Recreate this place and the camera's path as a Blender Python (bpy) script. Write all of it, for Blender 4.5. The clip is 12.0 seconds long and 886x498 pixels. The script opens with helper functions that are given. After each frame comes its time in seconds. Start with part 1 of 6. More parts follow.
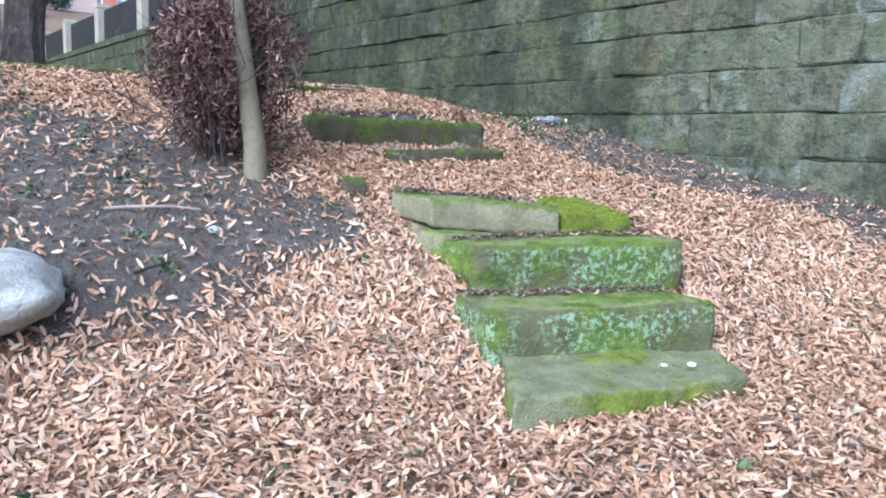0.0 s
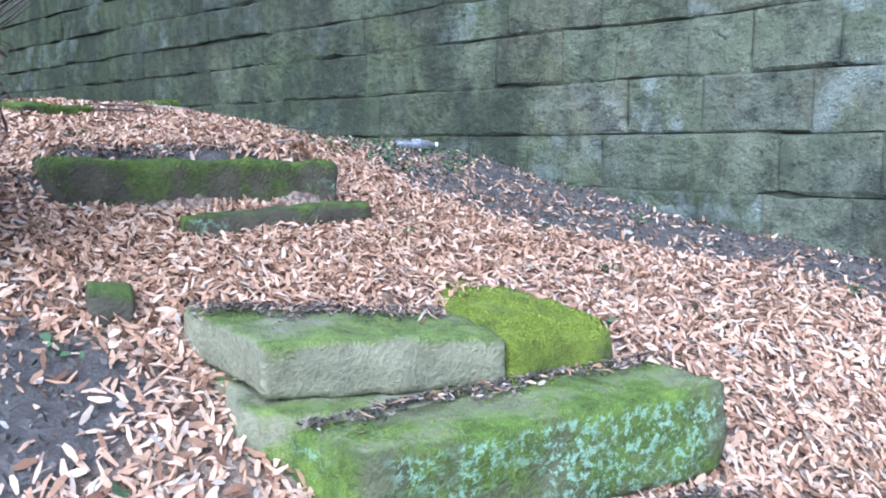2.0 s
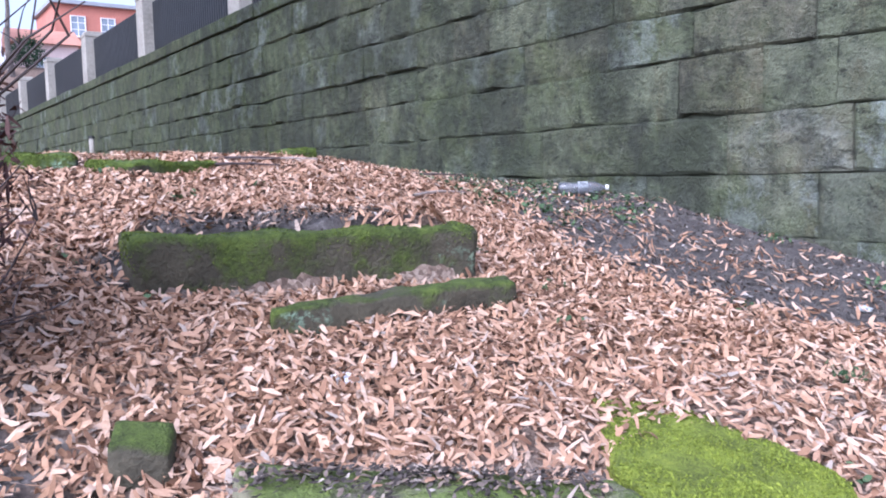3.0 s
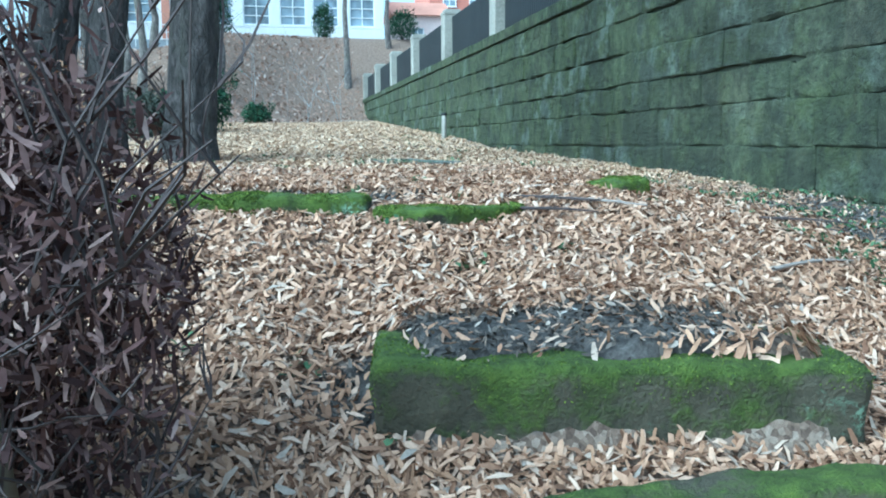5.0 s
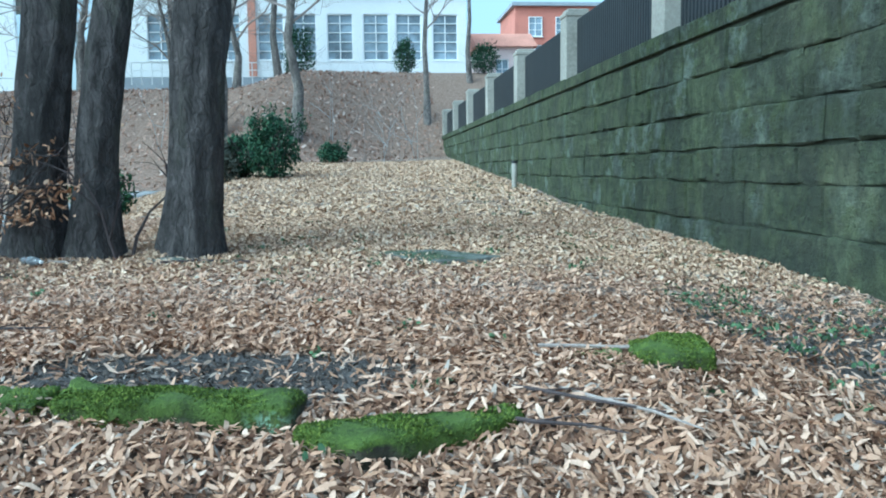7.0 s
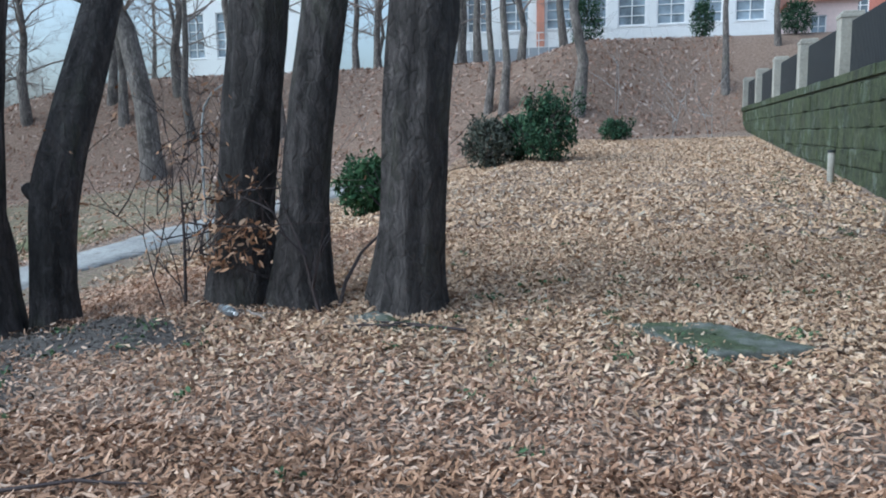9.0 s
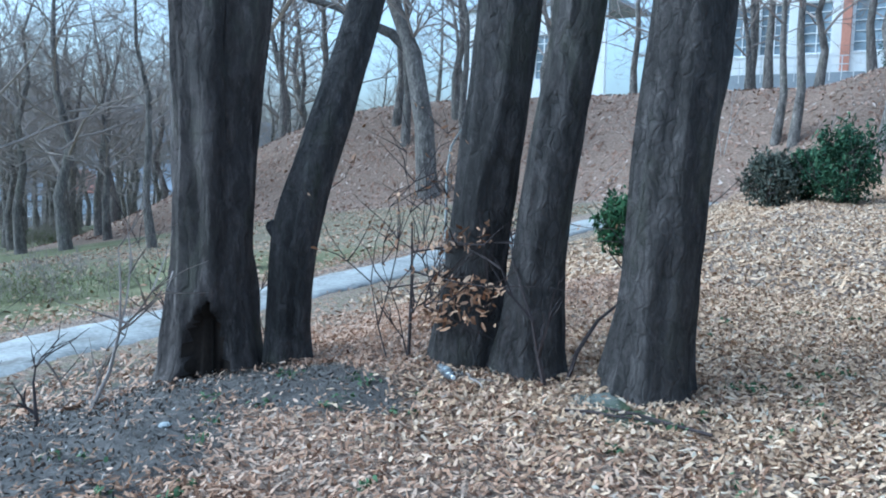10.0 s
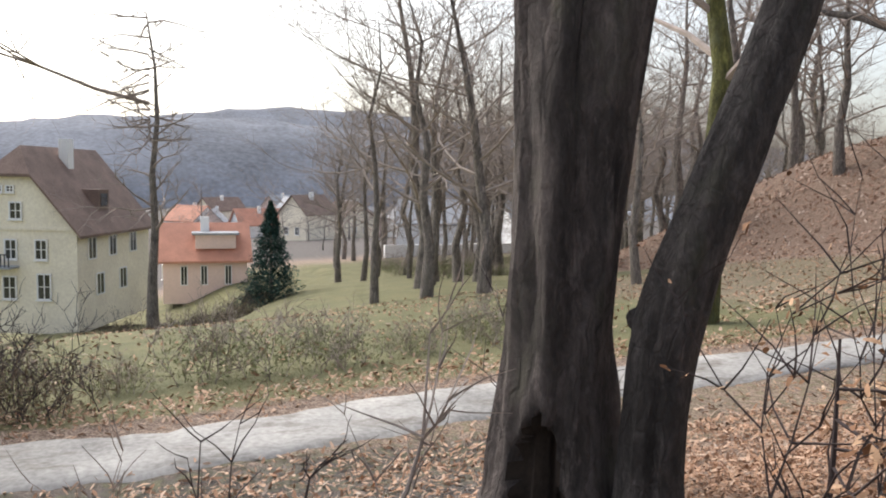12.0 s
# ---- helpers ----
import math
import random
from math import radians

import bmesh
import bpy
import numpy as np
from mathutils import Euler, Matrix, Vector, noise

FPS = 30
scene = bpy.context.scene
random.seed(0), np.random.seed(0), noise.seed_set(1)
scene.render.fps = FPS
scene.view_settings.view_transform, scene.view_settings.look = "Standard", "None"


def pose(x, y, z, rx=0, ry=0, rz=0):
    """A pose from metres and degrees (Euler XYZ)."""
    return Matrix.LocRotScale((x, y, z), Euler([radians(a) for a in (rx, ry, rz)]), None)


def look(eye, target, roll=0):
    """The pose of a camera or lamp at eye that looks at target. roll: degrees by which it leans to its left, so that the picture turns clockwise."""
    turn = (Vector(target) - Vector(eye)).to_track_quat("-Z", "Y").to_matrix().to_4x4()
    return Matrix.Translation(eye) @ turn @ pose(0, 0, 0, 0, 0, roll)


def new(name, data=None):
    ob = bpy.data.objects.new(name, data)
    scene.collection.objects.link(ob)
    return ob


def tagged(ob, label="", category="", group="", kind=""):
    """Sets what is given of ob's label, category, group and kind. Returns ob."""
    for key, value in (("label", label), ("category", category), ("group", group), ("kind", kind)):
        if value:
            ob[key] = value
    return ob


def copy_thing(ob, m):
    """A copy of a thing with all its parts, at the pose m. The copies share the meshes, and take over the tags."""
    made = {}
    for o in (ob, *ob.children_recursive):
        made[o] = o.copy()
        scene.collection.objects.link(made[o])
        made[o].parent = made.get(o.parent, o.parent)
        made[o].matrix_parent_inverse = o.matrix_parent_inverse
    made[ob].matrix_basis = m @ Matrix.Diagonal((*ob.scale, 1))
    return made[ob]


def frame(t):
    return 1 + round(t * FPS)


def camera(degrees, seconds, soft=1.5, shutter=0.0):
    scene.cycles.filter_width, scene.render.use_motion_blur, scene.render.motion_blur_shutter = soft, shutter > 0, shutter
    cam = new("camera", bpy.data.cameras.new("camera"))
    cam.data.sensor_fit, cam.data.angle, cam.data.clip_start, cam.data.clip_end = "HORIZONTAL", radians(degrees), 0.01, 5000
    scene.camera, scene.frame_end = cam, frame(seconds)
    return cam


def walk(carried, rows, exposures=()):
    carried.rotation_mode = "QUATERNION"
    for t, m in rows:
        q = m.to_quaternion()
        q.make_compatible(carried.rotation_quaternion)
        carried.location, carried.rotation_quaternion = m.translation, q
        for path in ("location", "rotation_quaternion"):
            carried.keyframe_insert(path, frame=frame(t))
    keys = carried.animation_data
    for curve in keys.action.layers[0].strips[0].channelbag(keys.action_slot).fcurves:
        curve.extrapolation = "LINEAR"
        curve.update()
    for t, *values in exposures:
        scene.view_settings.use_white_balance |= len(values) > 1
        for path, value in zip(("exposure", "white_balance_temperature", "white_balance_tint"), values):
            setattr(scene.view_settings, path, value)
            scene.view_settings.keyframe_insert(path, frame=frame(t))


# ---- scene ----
cam = camera(56.7, 12.0, soft=1.9)
PATH = [
    (0, (-2.944, 0.828, 1.079), (-1.78, 2.433, 0.813), 1.5),
    (0.5, (-2.693, 1.487, 1.05), (-1.389, 2.982, 0.792), 1.6),
    (1, (-2.493, 1.858, 1.135), (-1.093, 3.263, 0.879), 0.9),
    (1.5, (-2.032, 2.388, 1.2), (-0.574, 3.734, 0.948), 0.5),
    (2, (-1.547, 2.808, 1.279), (-0.081, 4.147, 1.038), 0.1),
    (2.5, (-1.162, 3.082, 1.389), (0.195, 4.533, 1.161), -0.3),
    (3, (-0.803, 3.432, 1.432), (0.349, 5.058, 1.255), -1.4),
    (3.5, (-0.548, 3.728, 1.5), (0.378, 5.495, 1.355), -2.3),
    (3.7, (-0.436, 3.812, 1.517), (0.385, 5.631, 1.39), -3.0),
    (5.3, (-0.121, 4.44, 1.966), (0.223, 6.386, 1.662), -0.3),
    (5.5, (0.026, 4.548, 2.04), (0.354, 6.494, 1.712), -0.6),
    (6, (0.236, 4.79, 2.243), (0.614, 6.724, 1.905), -0.4),
    (6.5, (0.335, 5.151, 2.341), (0.697, 7.098, 2.067), -0.4),
    (7, (0.446, 5.497, 2.376), (0.621, 7.48, 2.181), -0.7),
    (7.2, (0.486, 5.656, 2.442), (0.563, 7.646, 2.256), -0.6),
    (8.8, (0.649, 6.97, 2.828), (0.215, 8.905, 2.571), -0.3),
    (9, (0.639, 7.195, 2.851), (0.131, 9.111, 2.581), -0.8),
    (9.5, (0.591, 7.465, 2.976), (-0.17, 9.295, 2.703), -0.2),
    (10, (0.576, 7.87, 3.050), (-0.52, 9.529, 2.828), 1.2),
    (10.5, (0.373, 8.424, 3.014), (-0.995, 9.872, 2.838), 1.7),
    (11, (0.2, 8.788, 3.207), (-1.357, 10.026, 3.006), 0.6),
    (11.5, (0.029, 9.318, 3.263), (-1.699, 10.306, 3.072), -0.1),
    (12, (-0.228, 9.705, 3.231), (-2.079, 10.442, 3.058), 0.9),
]
walk(cam, [(t, look(eye, target, roll)) for t, eye, target, roll in PATH],
     exposures=[(0.0, 1.34, 5200, 6), (0.6, 1.6, 4850, 2), (1.0, 1.5, 4700, -4), (2.0, 1.5, 4750, 8), (2.6, 1.36, 5200, 21), (3.6, 1.45, 5050, 20), (5.3, 1.38, 4350, -22),
                (6.0, 1.42, 4900, -8), (7.2, 1.0, 4500, -18), (9.0, 0.72, 5100, -2), (9.6, 1.0, 5050, 0), (10.1, 1.2, 4450, -8), (10.5, 1.42, 5400, -4), (11.0, 1.3, 6100, 8), (11.5, 1.28, 6400, 9), (12.0, 1.09, 6600, 9)])

# ---- light: an overcast winter sky ----
world = bpy.data.worlds.new("overcast_sky")
scene.world = world
world.use_nodes = True
wn, wl = world.node_tree.nodes, world.node_tree.links
sky = wn.new("ShaderNodeTexSky")
sky.sky_type, sky.sun_disc = "NISHITA", False
sky.sun_elevation, sky.sun_rotation = radians(38), radians(245)
sky.air_density, sky.dust_density, sky.ozone_density = 1.0, 4.0, 1.0
pale = wn.new("ShaderNodeHueSaturation")
pale.inputs["Saturation"].default_value = 0.5
wl.new(sky.outputs["Color"], pale.inputs["Color"])
wl.new(pale.outputs["Color"], wn["Background"].inputs["Color"])
wn["Background"].inputs["Strength"].default_value = 0.13
sun = new("sun", bpy.data.lights.new("sun", "SUN"))
sun.data.energy, sun.data.angle, sun.data.color = 0.9, radians(75), (1.0, 0.97, 0.94)
sun.matrix_world = look((-30, -8, 36), (0, 8, 0))


# ---- materials ----
def material(name):
    m = bpy.data.materials.new(name)
    m.use_nodes = True
    return m, m.node_tree.nodes, m.node_tree.links, m.node_tree.nodes["Principled BSDF"]


def coords(n, l, scale=(1, 1, 1), world_space=True):
    g = n.new("ShaderNodeNewGeometry") if world_space else n.new("ShaderNodeTexCoord")
    mp = n.new("ShaderNodeMapping")
    mp.inputs["Scale"].default_value = scale
    l.new(g.outputs["Position" if world_space else "Object"], mp.inputs["Vector"])
    return mp.outputs["Vector"]


def noise_tex(n, l, vec, scale, detail=5, rough=0.6):
    t = n.new("ShaderNodeTexNoise")
    t.inputs["Scale"].default_value, t.inputs["Detail"].default_value, t.inputs["Roughness"].default_value = scale, detail, rough
    l.new(vec, t.inputs["Vector"])
    return t.outputs["Fac"]


def ramp(n, l, fac, stops):
    r = n.new("ShaderNodeValToRGB")
    els = r.color_ramp.elements
    while len(els) < len(stops):
        els.new(0.5)
    for e, (p, c) in zip(els, stops):
        e.position, e.color = p, (*c, 1) if len(c) == 3 else c
    l.new(fac, r.inputs["Fac"])
    return r.outputs["Color"]


def mask(n, l, fac, lo, hi):
    r = n.new("ShaderNodeMapRange")
    r.inputs["From Min"].default_value, r.inputs["From Max"].default_value = lo, hi
    l.new(fac, r.inputs["Value"])
    return r.outputs["Result"]


def mix(n, l, fac, a, b, mode="MIX"):
    x = n.new("ShaderNodeMix")
    x.data_type, x.blend_type = "RGBA", mode
    for s, v in ((0, fac), (6, a), (7, b)):
        if isinstance(v, (int, float)):
            x.inputs[s].default_value = v
        elif isinstance(v, tuple):
            x.inputs[s].default_value = (*v, 1)
        else:
            l.new(v, x.inputs[s])
    return x.outputs[2]


def math_node(n, l, op, a, b):
    x = n.new("ShaderNodeMath")
    x.operation = op
    for s, v in ((0, a), (1, b)):
        if isinstance(v, (int, float)):
            x.inputs[s].default_value = v
        else:
            l.new(v, x.inputs[s])
    return x.outputs[0]


def bump(n, l, bsdf, height, strength=0.5, distance=0.02):
    b = n.new("ShaderNodeBump")
    b.inputs["Strength"].default_value, b.inputs["Distance"].default_value = strength, distance
    l.new(height, b.inputs["Height"])
    l.new(b.outputs["Normal"], bsdf.inputs["Normal"])


def up_facing(n, l):
    g = n.new("ShaderNodeNewGeometry")
    s = n.new("ShaderNodeSeparateXYZ")
    l.new(g.outputs["Normal"], s.inputs[0])
    return s.outputs["Z"]


def plain(name, colour, rough=0.7, metal=0.0, grain=30.0, spread=0.25, relief=0.3):
    """Paint, metal or plaster with fine and coarse variation."""
    m, n, l, b = material(name)
    v = coords(n, l)
    f = mix(n, l, 0.5, noise_tex(n, l, v, grain), noise_tex(n, l, v, grain * 0.06))
    lo, hi = tuple(c * (1 - spread) for c in colour), tuple(min(1, c * (1 + spread)) for c in colour)
    l.new(ramp(n, l, f, [(0.3, lo), (0.7, hi)]), b.inputs["Base Color"])
    b.inputs["Roughness"].default_value, b.inputs["Metallic"].default_value = rough, metal
    bump(n, l, b, f, relief, 0.004)
    return m


def stone(name, base, moss=0.3, lichen=0.0, green=(0.1, 0.2, 0.03), moss_top=0.25, dark=0.5, worn=None):
    """Sandstone with moss that likes the upper faces and pale lichen spots."""
    m, n, l, b = material(name)
    v = coords(n, l)
    grain, coarse, patch = noise_tex(n, l, v, 60, 6), noise_tex(n, l, v, 7, 6), noise_tex(n, l, v, 2.2, 7, 0.65)
    col = ramp(n, l, coarse, [(0.25, tuple(c * dark for c in base)), (0.5, base), (0.75, tuple(c * 1.3 for c in base))])
    col = mix(n, l, 0.5, col, ramp(n, l, grain, [(0.3, (0.35, 0.35, 0.35)), (0.7, (1, 1, 1))]), "MULTIPLY")
    if worn:
        tread = math_node(n, l, "MULTIPLY", mask(n, l, up_facing(n, l), 0.75, 0.98), mask(n, l, patch, 0.36, 0.52))
        col = mix(n, l, tread, col, ramp(n, l, coarse, [(0.3, tuple(c * 0.7 for c in worn)), (0.6, worn)]))
    up = math_node(n, l, "MULTIPLY", up_facing(n, l), moss_top)
    where = math_node(n, l, "ADD", math_node(n, l, "ADD", patch, up), math_node(n, l, "MULTIPLY", grain, 0.12))
    mossy = mask(n, l, where, 0.74 - moss * 0.5, 0.84 - moss * 0.5)
    tuft = noise_tex(n, l, v, 140, 3)
    moss_col = ramp(n, l, mix(n, l, 0.7, tuft, noise_tex(n, l, v, 9, 7, 0.75)), [(0.38, tuple(c * 0.3 for c in green)), (0.56, green), (0.8, (green[0] * 2.1, green[1] * 1.7, green[2] * 1.5))])
    col = mix(n, l, mossy, col, moss_col)
    if lichen:
        spots = noise_tex(n, l, v, 34, 6, 0.75)
        area = noise_tex(n, l, v, 3.1, 3)
        s = math_node(n, l, "MULTIPLY", mask(n, l, spots, 0.5, 0.56), mask(n, l, area, 0.66 - lichen * 0.3, 0.8 - lichen * 0.3))
        s = math_node(n, l, "MULTIPLY", s, mask(n, l, up_facing(n, l), 0.5, 0.1))
        col = mix(n, l, math_node(n, l, "MULTIPLY", s, 0.9), col, (0.31, 0.46, 0.32))
    l.new(col, b.inputs["Base Color"])
    b.inputs["Roughness"].default_value = 0.9
    h = math_node(n, l, "ADD", math_node(n, l, "MULTIPLY", coarse, 1.5), math_node(n, l, "ADD", grain, math_node(n, l, "MULTIPLY", mossy, math_node(n, l, "MULTIPLY", tuft, 1.2))))
    bump(n, l, b, h, 0.7, 0.02)
    return m


def wall_stone():
    """Damp sandstone: every block its own tone, under algae, soot-dark damp, moss and pale lichen runs; tone also
    shifts along y.
    """
    m, n, l, b = material("algae_stained_sandstone")
    v = coords(n, l)
    oi, ge = n.new("ShaderNodeObjectInfo"), n.new("ShaderNodeNewGeometry")
    block = math_node(n, l, "FRACT", math_node(n, l, "ADD", oi.outputs["Random"], ge.outputs["Random Per Island"]), 0.0)
    other = math_node(n, l, "FRACT", math_node(n, l, "MULTIPLY", block, 7.3), 0.0)
    fine, mid, broad = noise_tex(n, l, v, 55, 5, 0.65), noise_tex(n, l, v, 6, 6, 0.65), noise_tex(n, l, v, 0.7, 5, 0.6)
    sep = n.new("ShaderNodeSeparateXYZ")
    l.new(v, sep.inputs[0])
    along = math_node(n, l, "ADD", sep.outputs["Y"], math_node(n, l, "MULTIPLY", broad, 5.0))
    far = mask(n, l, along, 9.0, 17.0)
    # Masks along y: near pales the blocks, band spreads the dark blotches.
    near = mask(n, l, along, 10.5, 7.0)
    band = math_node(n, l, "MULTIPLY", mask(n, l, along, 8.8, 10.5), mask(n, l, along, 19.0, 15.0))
    tone = ramp(n, l, block, [(0.0, (0.165, 0.175, 0.125)), (0.3, (0.205, 0.23, 0.145)), (0.6, (0.265, 0.285, 0.19)), (0.82, (0.235, 0.22, 0.15)), (1.0, (0.18, 0.21, 0.145))])
    col = mix(n, l, 0.85, tone, ramp(n, l, mid, [(0.3, (0.4, 0.42, 0.38)), (0.5, (0.92, 0.92, 0.9)), (0.7, (1.45, 1.45, 1.4))]), "MULTIPLY")
    algae = noise_tex(n, l, coords(n, l, (1, 0.9, 1.1)), 1.5, 7, 0.7)
    col = mix(n, l, math_node(n, l, "MULTIPLY", mask(n, l, math_node(n, l, "ADD", algae, math_node(n, l, "MULTIPLY", other, 0.12)), 0.46, 0.66), 0.75), col, mix(n, l, mid, (0.07, 0.09, 0.025), (0.15, 0.2, 0.06)))
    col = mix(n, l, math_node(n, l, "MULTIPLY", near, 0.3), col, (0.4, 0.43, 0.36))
    rust = noise_tex(n, l, coords(n, l, (1, 1.5, 0.7)), 2.3, 6, 0.7)
    col = mix(n, l, math_node(n, l, "MULTIPLY", mask(n, l, rust, 0.55, 0.68), 0.55), col, (0.13, 0.105, 0.045))
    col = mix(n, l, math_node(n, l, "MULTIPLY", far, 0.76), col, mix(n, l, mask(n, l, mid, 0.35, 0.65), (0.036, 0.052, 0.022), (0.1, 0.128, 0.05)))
    runs = noise_tex(n, l, coords(n, l, (1, 3.0, 0.3)), 1.7, 6, 0.7)
    col = mix(n, l, math_node(n, l, "MULTIPLY", mask(n, l, runs, 0.56, 0.66), 0.4), col, (0.22, 0.245, 0.14))
    lichen = math_node(n, l, "MULTIPLY", mask(n, l, other, 0.45, 0.8), mask(n, l, noise_tex(n, l, v, 3.2, 7, 0.72), 0.47, 0.58))
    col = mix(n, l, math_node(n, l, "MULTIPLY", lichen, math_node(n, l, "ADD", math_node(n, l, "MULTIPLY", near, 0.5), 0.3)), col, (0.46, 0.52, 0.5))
    damp, seep = noise_tex(n, l, coords(n, l, (1, 1.3, 0.8)), 1.0, 8, 0.72), noise_tex(n, l, coords(n, l, (1, 1, 1.5)), 3.6, 8, 0.75)
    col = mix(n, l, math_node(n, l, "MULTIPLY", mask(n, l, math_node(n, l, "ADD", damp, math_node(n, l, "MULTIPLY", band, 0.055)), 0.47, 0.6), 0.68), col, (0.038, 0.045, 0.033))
    col = mix(n, l, math_node(n, l, "MULTIPLY", mask(n, l, seep, 0.53, 0.62), 0.62), col, (0.036, 0.042, 0.03))
    pits = noise_tex(n, l, coords(n, l, (1, 1, 1.8)), 9, 7, 0.75)
    col = mix(n, l, math_node(n, l, "MULTIPLY", mask(n, l, pits, 0.57, 0.66), 0.75), col, (0.02, 0.024, 0.018))
    col = mix(n, l, 0.4, col, ramp(n, l, fine, [(0.3, (0.5, 0.5, 0.48)), (0.7, (1.15, 1.15, 1.1))]), "MULTIPLY")
    l.new(col, b.inputs["Base Color"])
    b.inputs["Roughness"].default_value = 0.92
    h = math_node(n, l, "SUBTRACT", math_node(n, l, "MULTIPLY", mid, 2.0), math_node(n, l, "ADD", math_node(n, l, "MULTIPLY", pits, 1.3), seep))
    bump(n, l, b, math_node(n, l, "ADD", h, math_node(n, l, "MULTIPLY", fine, 0.5)), 1.0, 0.07)
    return m


def bark(name, base, green=0.0, stretch=0.22, scale=16):
    """Furrowed bark: long ridges broken by cross cracks, pale flakes and damp streaks."""
    m, n, l, b = material(name)
    warp = n.new("ShaderNodeTexNoise")
    warp.inputs["Scale"].default_value = 5
    v0 = coords(n, l)
    l.new(v0, warp.inputs["Vector"])
    shift = n.new("ShaderNodeVectorMath")
    shift.operation = "MULTIPLY_ADD"
    l.new(warp.outputs["Color"], shift.inputs[0])
    shift.inputs[1].default_value = (0.12, 0.12, 0.3)
    l.new(v0, shift.inputs[2])
    mp = n.new("ShaderNodeMapping")
    mp.inputs["Scale"].default_value = (1, 1, stretch)
    l.new(shift.outputs[0], mp.inputs["Vector"])
    v = mp.outputs["Vector"]
    ridges, fine = noise_tex(n, l, v, scale, 8, 0.72), noise_tex(n, l, coords(n, l, (1, 1, 0.6)), 60, 5, 0.7)
    vor = n.new("ShaderNodeTexVoronoi")
    vor.feature = "DISTANCE_TO_EDGE"
    vor.inputs["Scale"].default_value = scale * 1.5
    l.new(v, vor.inputs["Vector"])
    cracks = mask(n, l, vor.outputs["Distance"], 0.0, 0.16)
    patch = noise_tex(n, l, coords(n, l, (1, 1, 0.5)), 2.4, 6, 0.65)
    col = ramp(n, l, ridges, [(0.32, tuple(c * 0.4 for c in base)), (0.5, base), (0.7, tuple(c * 1.9 for c in base))])
    col = mix(n, l, 0.55, col, ramp(n, l, fine, [(0.3, (0.4, 0.4, 0.4)), (0.7, (1.0, 1.0, 1.0))]), "MULTIPLY")
    col = mix(n, l, math_node(n, l, "MULTIPLY", mask(n, l, cracks, 0.6, 0.0), 0.28), col, tuple(c * 0.25 for c in base))
    col = mix(n, l, mask(n, l, patch, 0.5, 0.64), col, mix(n, l, 0.75, col, tuple(c * 0.25 for c in base)))
    col = mix(n, l, mask(n, l, noise_tex(n, l, coords(n, l, (1, 1, 0.35)), 6.5, 7, 0.7), 0.58, 0.7), col, mix(n, l, 0.6, col, tuple(c * 2.6 for c in base)))
    col = mix(n, l, math_node(n, l, "MULTIPLY", mask(n, l, patch, 0.46, 0.3), 0.3 + green), col, (0.14, 0.15, 0.09))
    l.new(col, b.inputs["Base Color"])
    b.inputs["Roughness"].default_value = 0.95
    h = math_node(n, l, "ADD", math_node(n, l, "MULTIPLY", ridges, 2.2), math_node(n, l, "ADD", math_node(n, l, "MULTIPLY", fine, 0.6), math_node(n, l, "MULTIPLY", cracks, 0.4)))
    bump(n, l, b, h, 1.0, 0.035)
    return m


def litter(name, stops, rough=0.85):
    """Dry leaves and twigs: every island its own shade."""
    m, n, l, b = material(name)
    g = n.new("ShaderNodeNewGeometry")
    col = ramp(n, l, g.outputs["Random Per Island"], stops)
    f = noise_tex(n, l, coords(n, l), 90, 4)
    col = mix(n, l, 0.5, col, ramp(n, l, f, [(0.3, (0.55, 0.5, 0.45)), (0.7, (1, 1, 1))]), "MULTIPLY")
    l.new(col, b.inputs["Base Color"])
    b.inputs["Roughness"].default_value = rough
    b.inputs["Specular IOR Level"].default_value = 0.25
    return m


